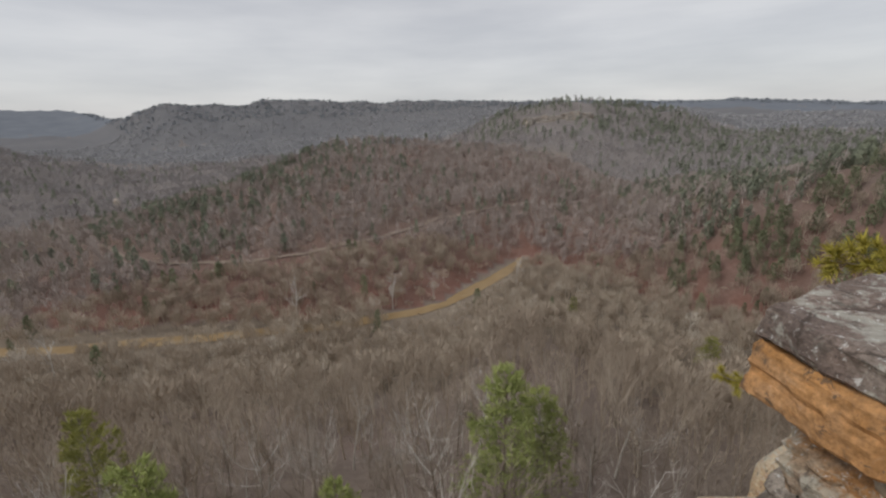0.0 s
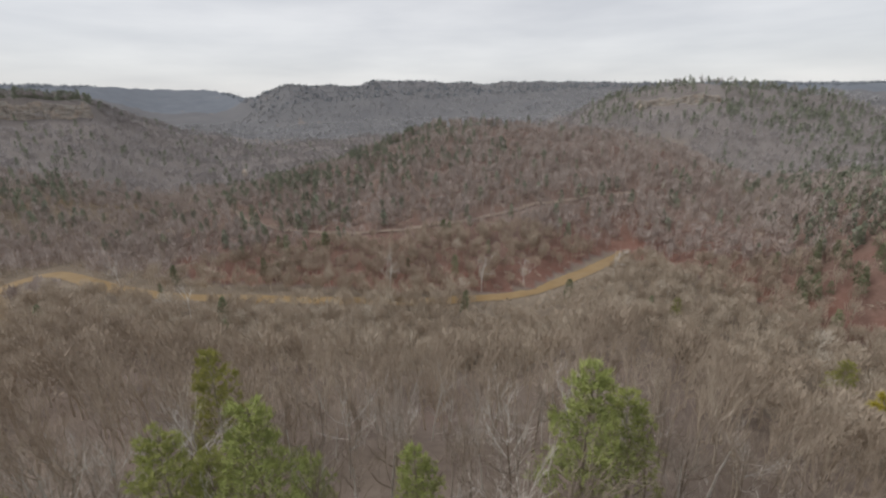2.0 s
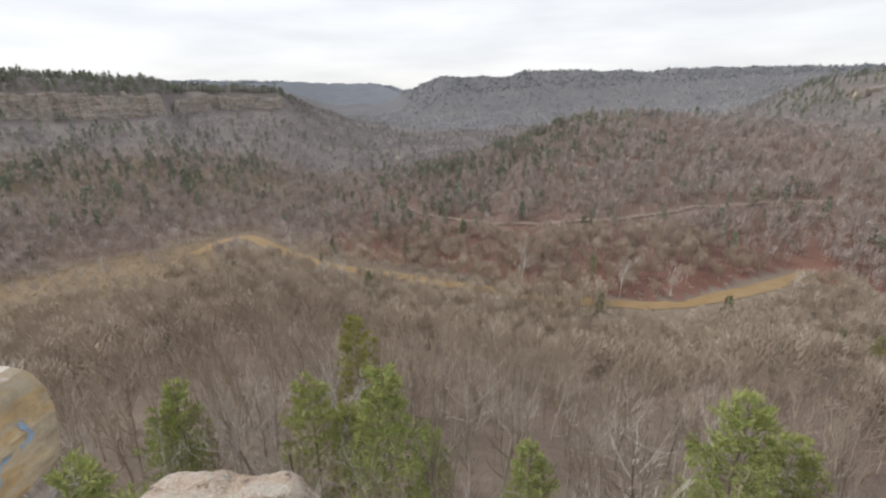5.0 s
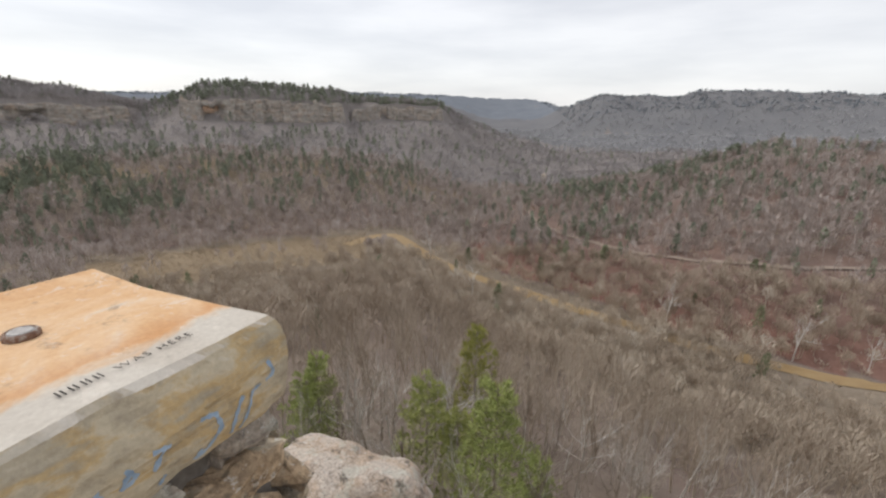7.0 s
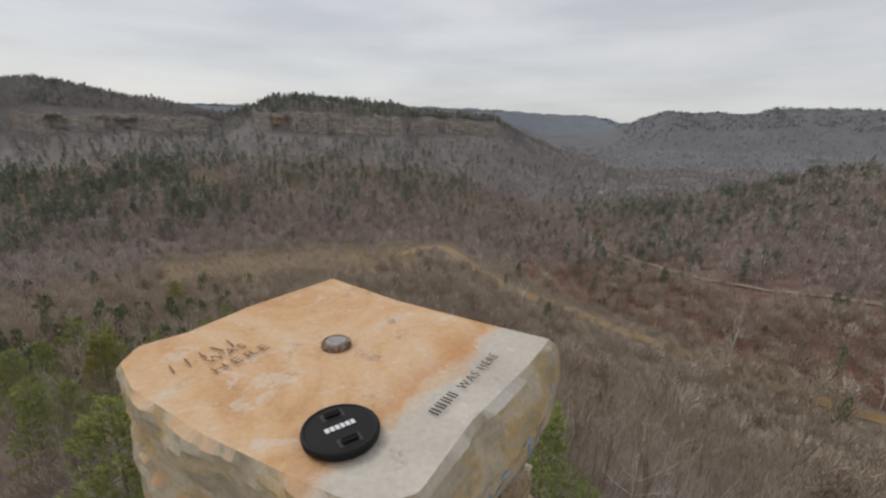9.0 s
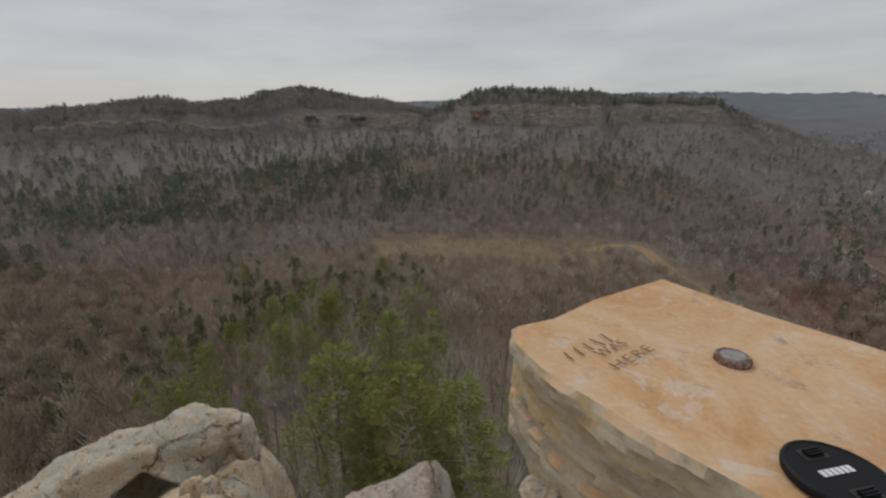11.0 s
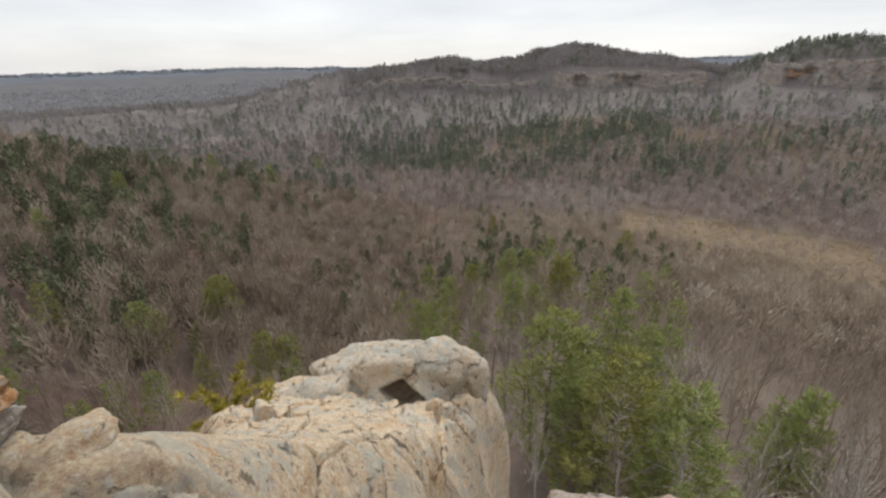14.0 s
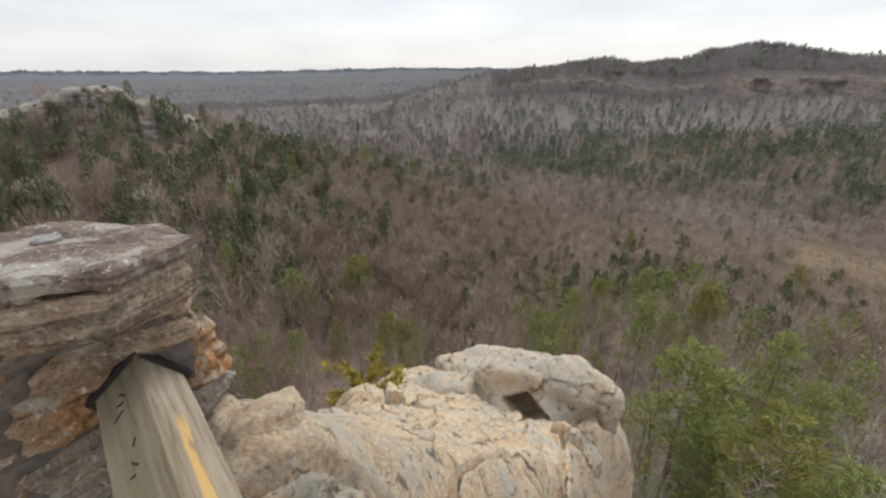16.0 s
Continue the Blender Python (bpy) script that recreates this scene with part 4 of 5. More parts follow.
def scaled(outline, k, dx=0.0, dy=0.0):
    c = np.mean(outline, 0)
    return [(c[0] + (x - c[0]) * k + dx, c[1] + (y - c[1]) * k + dy) for x, y in outline]


def wedges(outline, cuts, joint=0.012):
    """Splits an outline into stones about its middle, with joints between them."""
    o = resample(outline, 0.03)
    c = o.mean(0)
    a = np.degrees(np.arctan2(o[:, 1] - c[1], o[:, 0] - c[0])) % 360
    res = []
    for a0, a1 in zip(cuts, cuts[1:] + [cuts[0] + 360]):
        m = ((a - a0) % 360) < (a1 - a0)
        q = sorted(o[m].tolist(), key=lambda p: (math.degrees(math.atan2(p[1] - c[1], p[0] - c[0])) - a0) % 360)
        if len(q) < 3:
            continue
        w = np.array(q + [tuple(c)])
        w = w + (w.mean(0) - w) / np.maximum(np.linalg.norm(w.mean(0) - w, axis=1, keepdims=True), 0.05) * joint
        res.append([tuple(p) for p in w])
    return res


M_STONE = [sandstone("tan_stone", [(0.3, (0.24, 0.17, 0.11)), (0.5, (0.40, 0.30, 0.20)), (0.7, (0.46, 0.37, 0.27))], 1.6, 0.35, 0.45, 0.012),
           sandstone("grey_stone", [(0.3, (0.20, 0.17, 0.145)), (0.5, (0.33, 0.29, 0.25)), (0.7, (0.40, 0.36, 0.31))], 1.6, 0.5, 0.4, 0.012),
           sandstone("rusty_stone", [(0.3, (0.22, 0.12, 0.06)), (0.46, (0.42, 0.22, 0.09)), (0.6, (0.36, 0.27, 0.19)), (0.75, (0.25, 0.20, 0.17))], 1.9, 0.55, 0.4, 0.012)]
M_CAP_ORANGE = sandstone("orange_cap_side", [(0.3, (0.30, 0.15, 0.06)), (0.5, (0.46, 0.24, 0.095)), (0.7, (0.50, 0.30, 0.16))], 1.2, 0.05, 0.12, 0.01)
M_CAP_DARK = sandstone("weathered_cap", [(0.3, (0.12, 0.095, 0.085)), (0.5, (0.20, 0.155, 0.135)), (0.7, (0.29, 0.25, 0.215))], 2.2, 0.5, 0.15, 0.010)
M_CAP_MIXED = sandstone("layered_cap", [(0.3, (0.22, 0.17, 0.13)), (0.5, (0.36, 0.28, 0.20)), (0.7, (0.43, 0.36, 0.28))], 1.8, 0.3, 0.75, 0.016)


def mortar_mat():
    m, n, l, b = mat_base("mortar", 0.95, 0.1)
    p = n_obj(n)
    f = n_noise(n, l, p, 22, 6, 0.7)
    l.new(n_ramp(n, l, f, [(0.3, (0.11, 0.095, 0.08)), (0.7, (0.25, 0.23, 0.205))]), b.inputs["Base Color"])
    n_bump(n, l, b, f, 0.6, 0.004)
    return m


def stained_cap_mat():
    """Pale slab whose top carries a rusty orange stain, its sides yellowish and layered."""
    m, n, l, b = mat_base("stained_slab", 0.9, 0.18)
    p = n_pos(n)
    dot = n.new("ShaderNodeVectorMath")
    dot.operation = "DOT_PRODUCT"
    dot.inputs[1].default_value = (-0.905, -0.426, 0.0)
    l.new(p, dot.inputs[0])
    wob = n_noise(n, l, p, 9, 5, 0.6, 0.8)
    add = n.new("ShaderNodeMath")
    add.operation = "MULTIPLY_ADD"
    add.inputs[1].default_value, add.inputs[2].default_value = 0.10, -0.05
    l.new(wob, add.inputs[0])
    sm = n.new("ShaderNodeMath")
    l.new(dot.outputs["Value"], sm.inputs[0])
    l.new(add.outputs[0], sm.inputs[1])
    edge = n_range(n, l, sm.outputs[0], 0.418, 0.445)
    tide = n_ramp(n, l, sm.outputs[0], [(0.425, (0, 0, 0)), (0.450, (1, 1, 1)), (0.50, (0.12, 0.12, 0.12))])
    cloud = n_noise(n, l, p, 5, 5, 0.6, 1.0)
    orange = n_ramp(n, l, cloud, [(0.30, (0.52, 0.29, 0.14)), (0.46, (0.62, 0.40, 0.225)), (0.58, (0.66, 0.47, 0.30)), (0.70, (0.63, 0.56, 0.47))])
    orange = n_mix(n, l, n_range(n, l, tide, 0, 1, 0, 0.5), orange, (0.46, 0.20, 0.07))
    pale = n_ramp(n, l, cloud, [(0.3, (0.46, 0.41, 0.35)), (0.7, (0.56, 0.52, 0.46))])
    top = n_mix(n, l, edge, pale, orange)
    vein = n_noise(n, l, p, 12, 7, 0.7, 2.0)
    top = n_mix(n, l, n_range(n, l, vein, 0.57, 0.62, 0, 0.42), top, (0.66, 0.60, 0.53))
    dk = n_noise(n, l, p, 16, 6, 0.7)
    top = n_mix(n, l, n_range(n, l, dk, 0.60, 0.70, 0, 0.55), top, (0.20, 0.16, 0.13))
    mp = n.new("ShaderNodeMapping")
    mp.inputs["Scale"].default_value = (2.5, 2.5, 8)
    l.new(p, mp.inputs[0])
    band = n_noise(n, l, mp.outputs[0], 1.9, 6, 0.62, 0.25)
    side = n_ramp(n, l, band, [(0.3, (0.27, 0.235, 0.185)), (0.42, (0.44, 0.38, 0.28)), (0.49, (0.52, 0.45, 0.33)), (0.55, (0.49, 0.36, 0.19)), (0.62, (0.41, 0.36, 0.27)), (0.7, (0.50, 0.44, 0.34))])
    side = n_mix(n, l, n_range(n, l, dk, 0.5, 0.72, 0, 0.5), side, (0.16, 0.14, 0.115))
    geo = n.new("ShaderNodeNewGeometry")
    sep = n.new("ShaderNodeSeparateXYZ")
    l.new(geo.outputs["Normal"], sep.inputs[0])
    c = n_mix(n, l, n_range(n, l, sep.outputs[2], 0.55, 0.8), side, top)
    grain = n_noise(n, l, p, 120, 4, 0.7)
    c = n_mix(n, l, 0.25, c, n_ramp(n, l, grain, [(0.3, (0.3, 0.3, 0.3)), (0.7, (0.7, 0.7, 0.7))]), "OVERLAY")
    l.new(c, b.inputs["Base Color"])
    n_bump(n, l, b, n_mix(n, l, 0.35, n_mix(n, l, 0.5, grain, vein), band), 0.6, 0.006)
    return m


M_MORTAR, M_SLAB = mortar_mat(), stained_cap_mat()


def pillar(cap, body, z_top, z_cap, courses, cap_mat, label, seed, cap_slope=(0, 0), flat=False, cap_parts=()):
    """A rubble pillar: capstone, courses of stones in mortar, down to the rock."""
    root = new("stone_pillar")
    tagged(root, label, "pillar", "masonry pillars of the railing")
    if cap_parts:
        for k, (o, a, b, m, lab) in enumerate(cap_parts):
            part("capstone", stone(o, a, b, 0.012, 0.015, 0.014, seed + k, cap_slope, 0.008), m, root, lab)
    else:
        part("capstone", stone(scaled(cap, 1.012), z_cap, z_top, 0.010, 0.004, 0.0085, seed, cap_slope, 0.015, flat, 0.028 if flat else 0.0), cap_mat, root, label, False)
    rnd = random.Random(seed)
    z = z_cap
    for i, (h, k, dx, dy, ms) in enumerate(courses):
        o = scaled(body, k, dx, dy)
        part("mortar_bed", stone(scaled(o, 0.80), z - h - 0.01, z + 0.004, 0.004, 0.004, 0.05, seed + i), M_MORTAR, root)
        a0 = rnd.uniform(0, 90)
        cuts = [a0, a0 + rnd.uniform(100, 150), a0 + rnd.uniform(210, 260)]
        for j, w in enumerate(wedges(o, cuts)):
            part("stone", stone(w, z - h + 0.002, z - 0.003, 0.030, 0.026, 0.018, seed + 7 * i + j, (rnd.uniform(-0.07, 0.07), rnd.uniform(-0.07, 0.07)), 0.024), M_STONE[ms if ms < 3 else rnd.randrange(3)], root)
        z -= h
    return root


CAP1 = [(-0.995, 0.138), (-0.815, 0.205), (-0.645, 0.295), (-0.55, 0.35), (-0.506, 0.26), (-0.45, 0.118), (-0.39, 0.01), (-0.40, -0.04), (-0.46, -0.08), (-0.582, -0.154), (-0.72, -0.221), (-0.80, -0.237), (-0.845, -0.215),
        (-0.86, -0.15), (-0.92, -0.05)]
CAP2 = [(-0.40, -2.76), (-0.61, -2.81), (-0.84, -2.56), (-0.86, -2.40), (-0.74, -2.316), (-0.60, -2.255), (-0.44, -2.33), (-0.22, -2.45), (-0.20, -2.65)]
BODY2 = [(-0.22, -2.50), (-0.45, -2.53), (-0.64, -2.52), (-0.80, -2.47), (-0.87, -2.54), (-0.82, -2.78), (-0.4, -2.86), (-0.2, -2.7)]
CAP0 = [(1.18, 1.333), (1.515, 1.5), (1.68, 1.54), (1.85, 1.2), (1.4, 0.93), (1.215, 1.05), (1.19, 1.2)]
pillar(CAP1, CAP1, -0.335, -0.50, [(0.10, 0.92, -0.01, 0.03, 1), (0.09, 0.98, -0.02, 0.05, 0), (0.15, 1.03, -0.05, 0.06, 0), (0.12, 1.08, -0.06, 0.05, 1), (0.20, 1.12, -0.09, 0.06, 0), (0.5, 1.2, -0.1, 0.04, 1)], M_SLAB,
       "masonry pillar with an orange-stained flat sandstone capstone", 11, (0, 0), True)
pillar(CAP2, BODY2, -0.37, -0.545, [(0.10, 0.97, 0.0, 0.06, 0), (0.11, 1.0, 0.0, 0.03, 0), (0.20, 1.08, -0.03, 0.0, 2), (0.25, 1.14, -0.03, 0.0, 3), (0.45, 1.2, -0.04, 0.0, 3)], None,
       "rubble masonry pillar with a dark weathered capstone", 23, (0.02, 0.0),
       cap_parts=[(CAP2, -0.425, -0.37, M_CAP_DARK, "purple-brown lichen-streaked top layer"), (scaled(CAP2, 0.93, 0.0, 0.01), -0.55, -0.428, M_CAP_MIXED, "tan layered underside of the capstone")])
pillar(CAP0, CAP0, -0.46, -0.70, [(0.07, 0.86, 0.05, -0.02, 0), (0.16, 0.92, 0.06, -0.02, 2), (0.16, 0.95, 0.06, -0.02, 1), (0.5, 1.0, 0.05, -0.02, 1)], None,
       "masonry pillar with a lichen-spotted capstone over orange stone", 37, (0, 0.0),
       cap_parts=[(CAP0, -0.545, -0.46, M_CAP_DARK, "dark lichen-spotted top layer"), (scaled(CAP0, 1.02), -0.70, -0.548, M_CAP_ORANGE, "orange sandstone block")])


# timber rail let into the pillar
def wood_mat():
    m, n, l, b = mat_base("weathered_timber", 0.85, 0.2)
    p = n_obj(n)
    mp = n.new("ShaderNodeMapping")
    mp.inputs["Scale"].default_value = (22, 1.6, 22)
    l.new(p, mp.inputs[0])
    g1 = n_noise(n, l, mp.outputs[0], 1.6, 6, 0.65, 0.4)
    c = n_ramp(n, l, g1, [(0.3, (0.15, 0.115, 0.08)), (0.48, (0.31, 0.255, 0.19)), (0.62, (0.40, 0.35, 0.27)), (0.75, (0.26, 0.235, 0.19))])
    worn = n_noise(n, l, mp.outputs[0], 0.42, 3, 0.5)
    c = n_mix(n, l, n_range(n, l, worn, 0.60, 0.65, 0, 0.8), c, (0.52, 0.33, 0.13))
    alg = n_noise(n, l, p, 5, 5, 0.6)
    c = n_mix(n, l, n_range(n, l, alg, 0.5, 0.7, 0, 0.45), c, (0.22, 0.22, 0.12))
    l.new(c, b.inputs["Base Color"])
    sep = n.new("ShaderNodeSeparateXYZ")
    l.new(p, sep.inputs[0])
    c = n_mix(n, l, n_range(n, l, sep.outputs[2], 0.070, 0.078, 0, 0.38), c, (0.19, 0.175, 0.10))
    run = n.new("ShaderNodeMath")
    run.operation = "MULTIPLY_ADD"
    run.inputs[1].default_value = 0.10
    l.new(g1, run.inputs[0])
    l.new(sep.outputs[2], run.inputs[2])
    bare = n_ramp(n, l, run.outputs[0], [(0.045, (0, 0, 0)), (0.052, (1, 1, 1)), (0.078, (1, 1, 1)), (0.084, (0, 0, 0))])
    long = n_range(n, l, sep.outputs[1], -0.86, -0.78)
    both = n.new("ShaderNodeMath")
    both.operation = "MULTIPLY"
    l.new(bare, both.inputs[0])
    l.new(long, both.inputs[1])
    c = n_mix(n, l, both.outputs[0], c, (0.60, 0.40, 0.16))
    l.new(c, b.inputs["Base Color"])
    n_bump(n, l, b, g1, 0.9, 0.006)
    return m


def box_bm(sx, sy, sz, bevel=0.0):
    bm = bmesh.new()
    bmesh.ops.create_cube(bm, size=1, matrix=Matrix.Diagonal((sx, sy, sz, 1)))
    if bevel:
        bmesh.ops.bevel(bm, geom=bm.edges[:], offset=bevel, segments=2, affect="EDGES")
    return bm


rail = new("timber_rail")
tagged(rail, "weathered square timber rail let into a stone pillar", "railing")
RAIL = pose(-0.5, -1.37, -0.862, 0, 0, -7.3)
ROLL = pose(0, 0, 0, 0, 41, 0)
bm = bmesh.new()
NS = 120
prof = [(-0.085, -0.078), (-0.078, -0.085), (0.078, -0.085), (0.085, -0.078), (0.085, 0.078), (0.078, 0.085), (0, 0.085), (-0.078, 0.085), (-0.085, 0.078), (-0.085, 0)]
loops = []
for i in range(NS + 1):
    y = -1.24 + 2.5 * i / NS
    vs = []
    for x, z in prof:
        p = Vector((x, y, z))
        wob = 0.0035 * noise.noise(Vector((x * 30, y * 6, z * 30))) + 0.002 * noise.noise(p * 60)
        vs.append(bm.verts.new(p * 1.0 + Vector((x, 0, z)).normalized() * wob))
    loops.append(vs)
for a, b in zip(loops, loops[1:]):
    for i in range(len(prof)):
        j = (i + 1) % len(prof)
        bm.faces.new((a[i], b[i], b[j], a[j]))
bm.faces.new(loops[0])
bm.faces.new(loops[-1][::-1])
bmesh.ops.recalc_face_normals(bm, faces=bm.faces)
beam = part("beam", bm, wood_mat(), rail)
rail.matrix_world = RAIL @ ROLL
M_RUBBER, n, l, b = mat_base("black_flashing", 0.6, 0.4)
b.inputs["Base Color"].default_value = (0.035, 0.033, 0.032, 1)
for sx, sz, lx, lz in ((0.20, 0.014, 0, 0.094), (0.20, 0.014, 0, -0.094), (0.014, 0.20, 0.094, 0), (0.014, 0.20, -0.094, 0)):
    fl = part("flashing", box_bm(sx, 0.05, sz, 0.003), M_RUBBER, rail, "dark flashing strip round the timber end")
    fl.location = (lx, -1.15, lz)
M_CARVE, n, l, b = mat_base("carved_cut", 0.95, 0.1)
b.inputs["Base Color"].default_value = (0.07, 0.055, 0.04, 1)
for k, (y, s) in enumerate(((-1.02, 0.03), (-0.99, 0.02), (-0.95, 0.035), (-0.80, 0.025), (-0.73, 0.03), (-0.70, 0.018))):
    cut = part("carved_mark", box_bm(s, 0.006, 0.002, 0.0005), M_CARVE, rail, "dark knife-cut mark in the timber")
    cut.matrix_local = pose(0.012 * (k % 3) - 0.01, y, 0.0862, 0, 0, 40 * (k % 4) - 60)

# marks on the capstone
M_INK, n, l, b = mat_base("black_marker", 0.8, 0.2)
b.inputs["Base Color"].default_value = (0.035, 0.03, 0.028, 1)
M_BLUE, n, l, b = mat_base("blue_paint", 0.7, 0.3)
l.new(n_ramp(n, l, n_noise(n, l, n_pos(n), 40, 4), [(0.35, (0.20, 0.28, 0.38)), (0.65, (0.36, 0.46, 0.58))]), b.inputs["Base Color"])
M_GREYINK, n, l, b = mat_base("faded_marker", 0.85, 0.1)
b.inputs["Base Color"].default_value = (0.24, 0.15, 0.09, 1)
writing = new("writing")
tagged(writing, "black handwritten marker words on the pale stone", "graffiti")
WDIR = math.degrees(math.atan2(0.905, -0.426))
base_m = pose(-0.466, 0.084, -0.331, 0, 0, WDIR)


def lettering(text, size, material):
    """Flat raised letters as a mesh."""
    tc = bpy.data.curves.new("lettering", "FONT")
    tc.body, tc.size, tc.space_character, tc.extrude, tc.offset = text, size, 1.25, 0.0004, -0.0006
    tob = bpy.data.objects.new("lettering", tc)
    scene.collection.objects.link(tob)
    me = bpy.data.meshes.new_from_object(tob.evaluated_get(bpy.context.evaluated_depsgraph_get()))
    bpy.data.objects.remove(tob)
    me.materials.clear()
    me.materials.append(material)
    return me


tme = lettering("WAS HERE", 0.024, M_INK)
words = new("lettering", tme)
words.parent = writing
wid = max(v.co.x for v in tme.vertices)
words.matrix_local = base_m @ pose(0.066, 0.006, 0) @ Matrix.Diagonal((0.106 / wid, 0.85, 1, 1))
for k in range(8):
    bar = part("bar", box_bm(0.0015, 0.0145, 0.001), M_INK, writing)
    bar.matrix_local = base_m @ pose(0.004 + 0.0135 * (k // 2) + 0.0055 * (k % 2), 0.014, 0, 0, 0, 0)
scrawl = tagged(new("scrawl"), "faded handwritten pencil words on orange stone", "graffiti")
rnd = random.Random(4)
SDIR = math.degrees(math.atan2(0.087, -0.043))
for k in range(5):
    bar = part("bar", box_bm(0.0022, rnd.uniform(0.020, 0.026), 0.001), M_GREYINK, scrawl)
    bar.matrix_local = pose(-0.742 - 0.010 * k, -0.176 + 0.0195 * k, -0.3315, 0, 0, SDIR + rnd.uniform(-18, 18))
for text, x, y, long in (("WAS", -0.731, -0.131, 0.060), ("HERE", -0.699, -0.127, 0.088)):
    me = lettering(text, 0.028, M_GREYINK)
    word = new("lettering", me)
    word.parent = scrawl
    word.matrix_local = pose(x, y, -0.3312, 0, 0, SDIR) @ Matrix.Diagonal((long / max(v.co.x for v in me.vertices), 0.9, 1, 1))
# blue paint on the slab's edge: brush strokes lying on the stone
paint = tagged(new("blue_scribble"), "faded blue spray-painted scribble on the slab's edge", "graffiti")
SLAB = next(o for o in scene.objects if o.name.startswith("capstone"))
slab_tree = BVHTree.FromPolygons([v.co for v in SLAB.data.vertices], [list(p.vertices) for p in SLAB.data.polygons])


def brush(points, width):
    """A painted stroke through (along the edge, height) points, wrapped on the slab."""
    pts = []
    for (u0, v0), (u1, v1) in zip(points, points[1:]):
        for i in range(6):
            k = i / 5
            pts.append((u0 + (u1 - u0) * k, v0 + (v1 - v0) * k))
    bm, prev = bmesh.new(), None
    for i, (u, v) in enumerate(pts):
        (a0, b0), (a1, b1) = pts[max(0, i - 1)], pts[min(len(pts) - 1, i + 1)]
        d = Vector((a1 - a0, b1 - b0)).normalized() * width * (0.5 + 0.2 * math.sin(i * 1.9 + u * 90))
        row = []
        for su, sv in ((u - d.y, v + d.x), (u + d.y, v - d.x)):
            o = Vector((-0.39 - 0.426 * su, 0.01 + 0.905 * su, sv)) + Vector((0.905, 0.426, 0)) * 0.4
            hit, nor, _, _ = slab_tree.ray_cast(o, Vector((-0.905, -0.426, 0)))
            row.append(bm.verts.new((hit + Vector((0.905, 0.426, 0)) * 0.0012) if hit else o - Vector((0.905, 0.426, 0)) * 0.38))
        if prev and (row[0].co - prev[0].co).length < 0.03:
            bm.faces.new((prev[0], prev[1], row[1], row[0]))
        prev = row
    return bm


for stroke in (((0.345, -0.40), (0.352, -0.425), (0.335, -0.43)), ((0.322, -0.428), (0.305, -0.430), (0.296, -0.46), (0.280, -0.486)), ((0.285, -0.425), (0.270, -0.45), (0.262, -0.48)),
               ((0.215, -0.420), (0.238, -0.425), (0.245, -0.45), (0.225, -0.475), (0.205, -0.482), (0.214, -0.47)), ((0.165, -0.425), (0.150, -0.455)), ((0.150, -0.425), (0.172, -0.428)),
               ((0.118, -0.425), (0.130, -0.445), (0.112, -0.45), (0.122, -0.43)), ((0.085, -0.43), (0.092, -0.452)), ((0.060, -0.44), (0.045, -0.465), (0.032, -0.44)), ((0.02, -0.43), (0.0, -0.455)), ((0.165, -0.475), (0.155, -0.485))):
    part("stroke", brush(stroke, 0.0065), M_BLUE, paint)

# lens cap
M_PLASTIC, n, l, b = mat_base("black_plastic", 0.55, 0.18)
b.inputs["Base Color"].default_value = (0.012, 0.012, 0.013, 1)
M_PRINT, n, l, b = mat_base("white_print", 0.6, 0.3)
b.inputs["Base Color"].default_value = (0.75, 0.75, 0.76, 1)


def lathe(rows, seg=48):
    bm, ring = bmesh.new(), []
    for r, z in rows:
        ring.append([bm.verts.new((r * math.cos(6.28318 * i / seg), r * math.sin(6.28318 * i / seg), z)) for i in range(seg)])
    for a, b in zip(ring, ring[1:]):
        for i in range(seg):
            j = (i + 1) % seg
            bm.faces.new((a[i], a[j], b[j], b[i]))
    bm.faces.new(ring[-1])
    bm.faces.new(ring[0][::-1])
    return bm


lens_cap = tagged(new("lens_cap"), "black plastic camera lens cap lying on the capstone", "lens cap")
lens_cap.matrix_world = pose(-0.5024, -0.0248, -0.3325, 0, 0, 93)
part("shell", lathe([(0.040, 0), (0.0425, 0.001), (0.0432, 0.006), (0.0425, 0.0085), (0.0400, 0.0098), (0.0385, 0.0088), (0.0375, 0.0085), (0.010, 0.0085)]), M_PLASTIC, lens_cap)
for s in (-1, 1):
    gp = part("grip", box_bm(0.020, 0.010, 0.005, 0.002), M_PLASTIC, lens_cap, "ribbed finger grip")
    gp.location = (0, s * 0.024, 0.0088)
    for k in range(3):
        rib = part("rib", box_bm(0.018, 0.0012, 0.0015), M_PLASTIC, gp)
        rib.location = (0, -0.003 + 0.003 * k, 0.0028)
    sl = part("slot", box_bm(0.026, 0.014, 0.0006), M_RUBBER, lens_cap)
    sl.location = (0, s * 0.024, 0.0087)
for k in range(6):
    mark = part("printed_bar", box_bm(0.0046, 0.0072, 0.0006), M_PRINT, lens_cap, "white printed maker's mark")
    mark.location = (-0.0150 + 0.0060 * k, 0.002, 0.0090)


# rusted pins in the capstones
def rust_mat():
    m, n, l, b = mat_base("rusted_iron", 0.75, 0.4)
    f = n_noise(n, l, n_obj(n), 90, 5, 0.7)
    l.new(n_ramp(n, l, f, [(0.3, (0.10, 0.055, 0.04)), (0.5, (0.20, 0.11, 0.07)), (0.65, (0.34, 0.31, 0.28))]), b.inputs["Base Color"])
    b.inputs["Metallic"].default_value = 0.35
    n_bump(n, l, b, f, 0.5, 0.002)
    return m


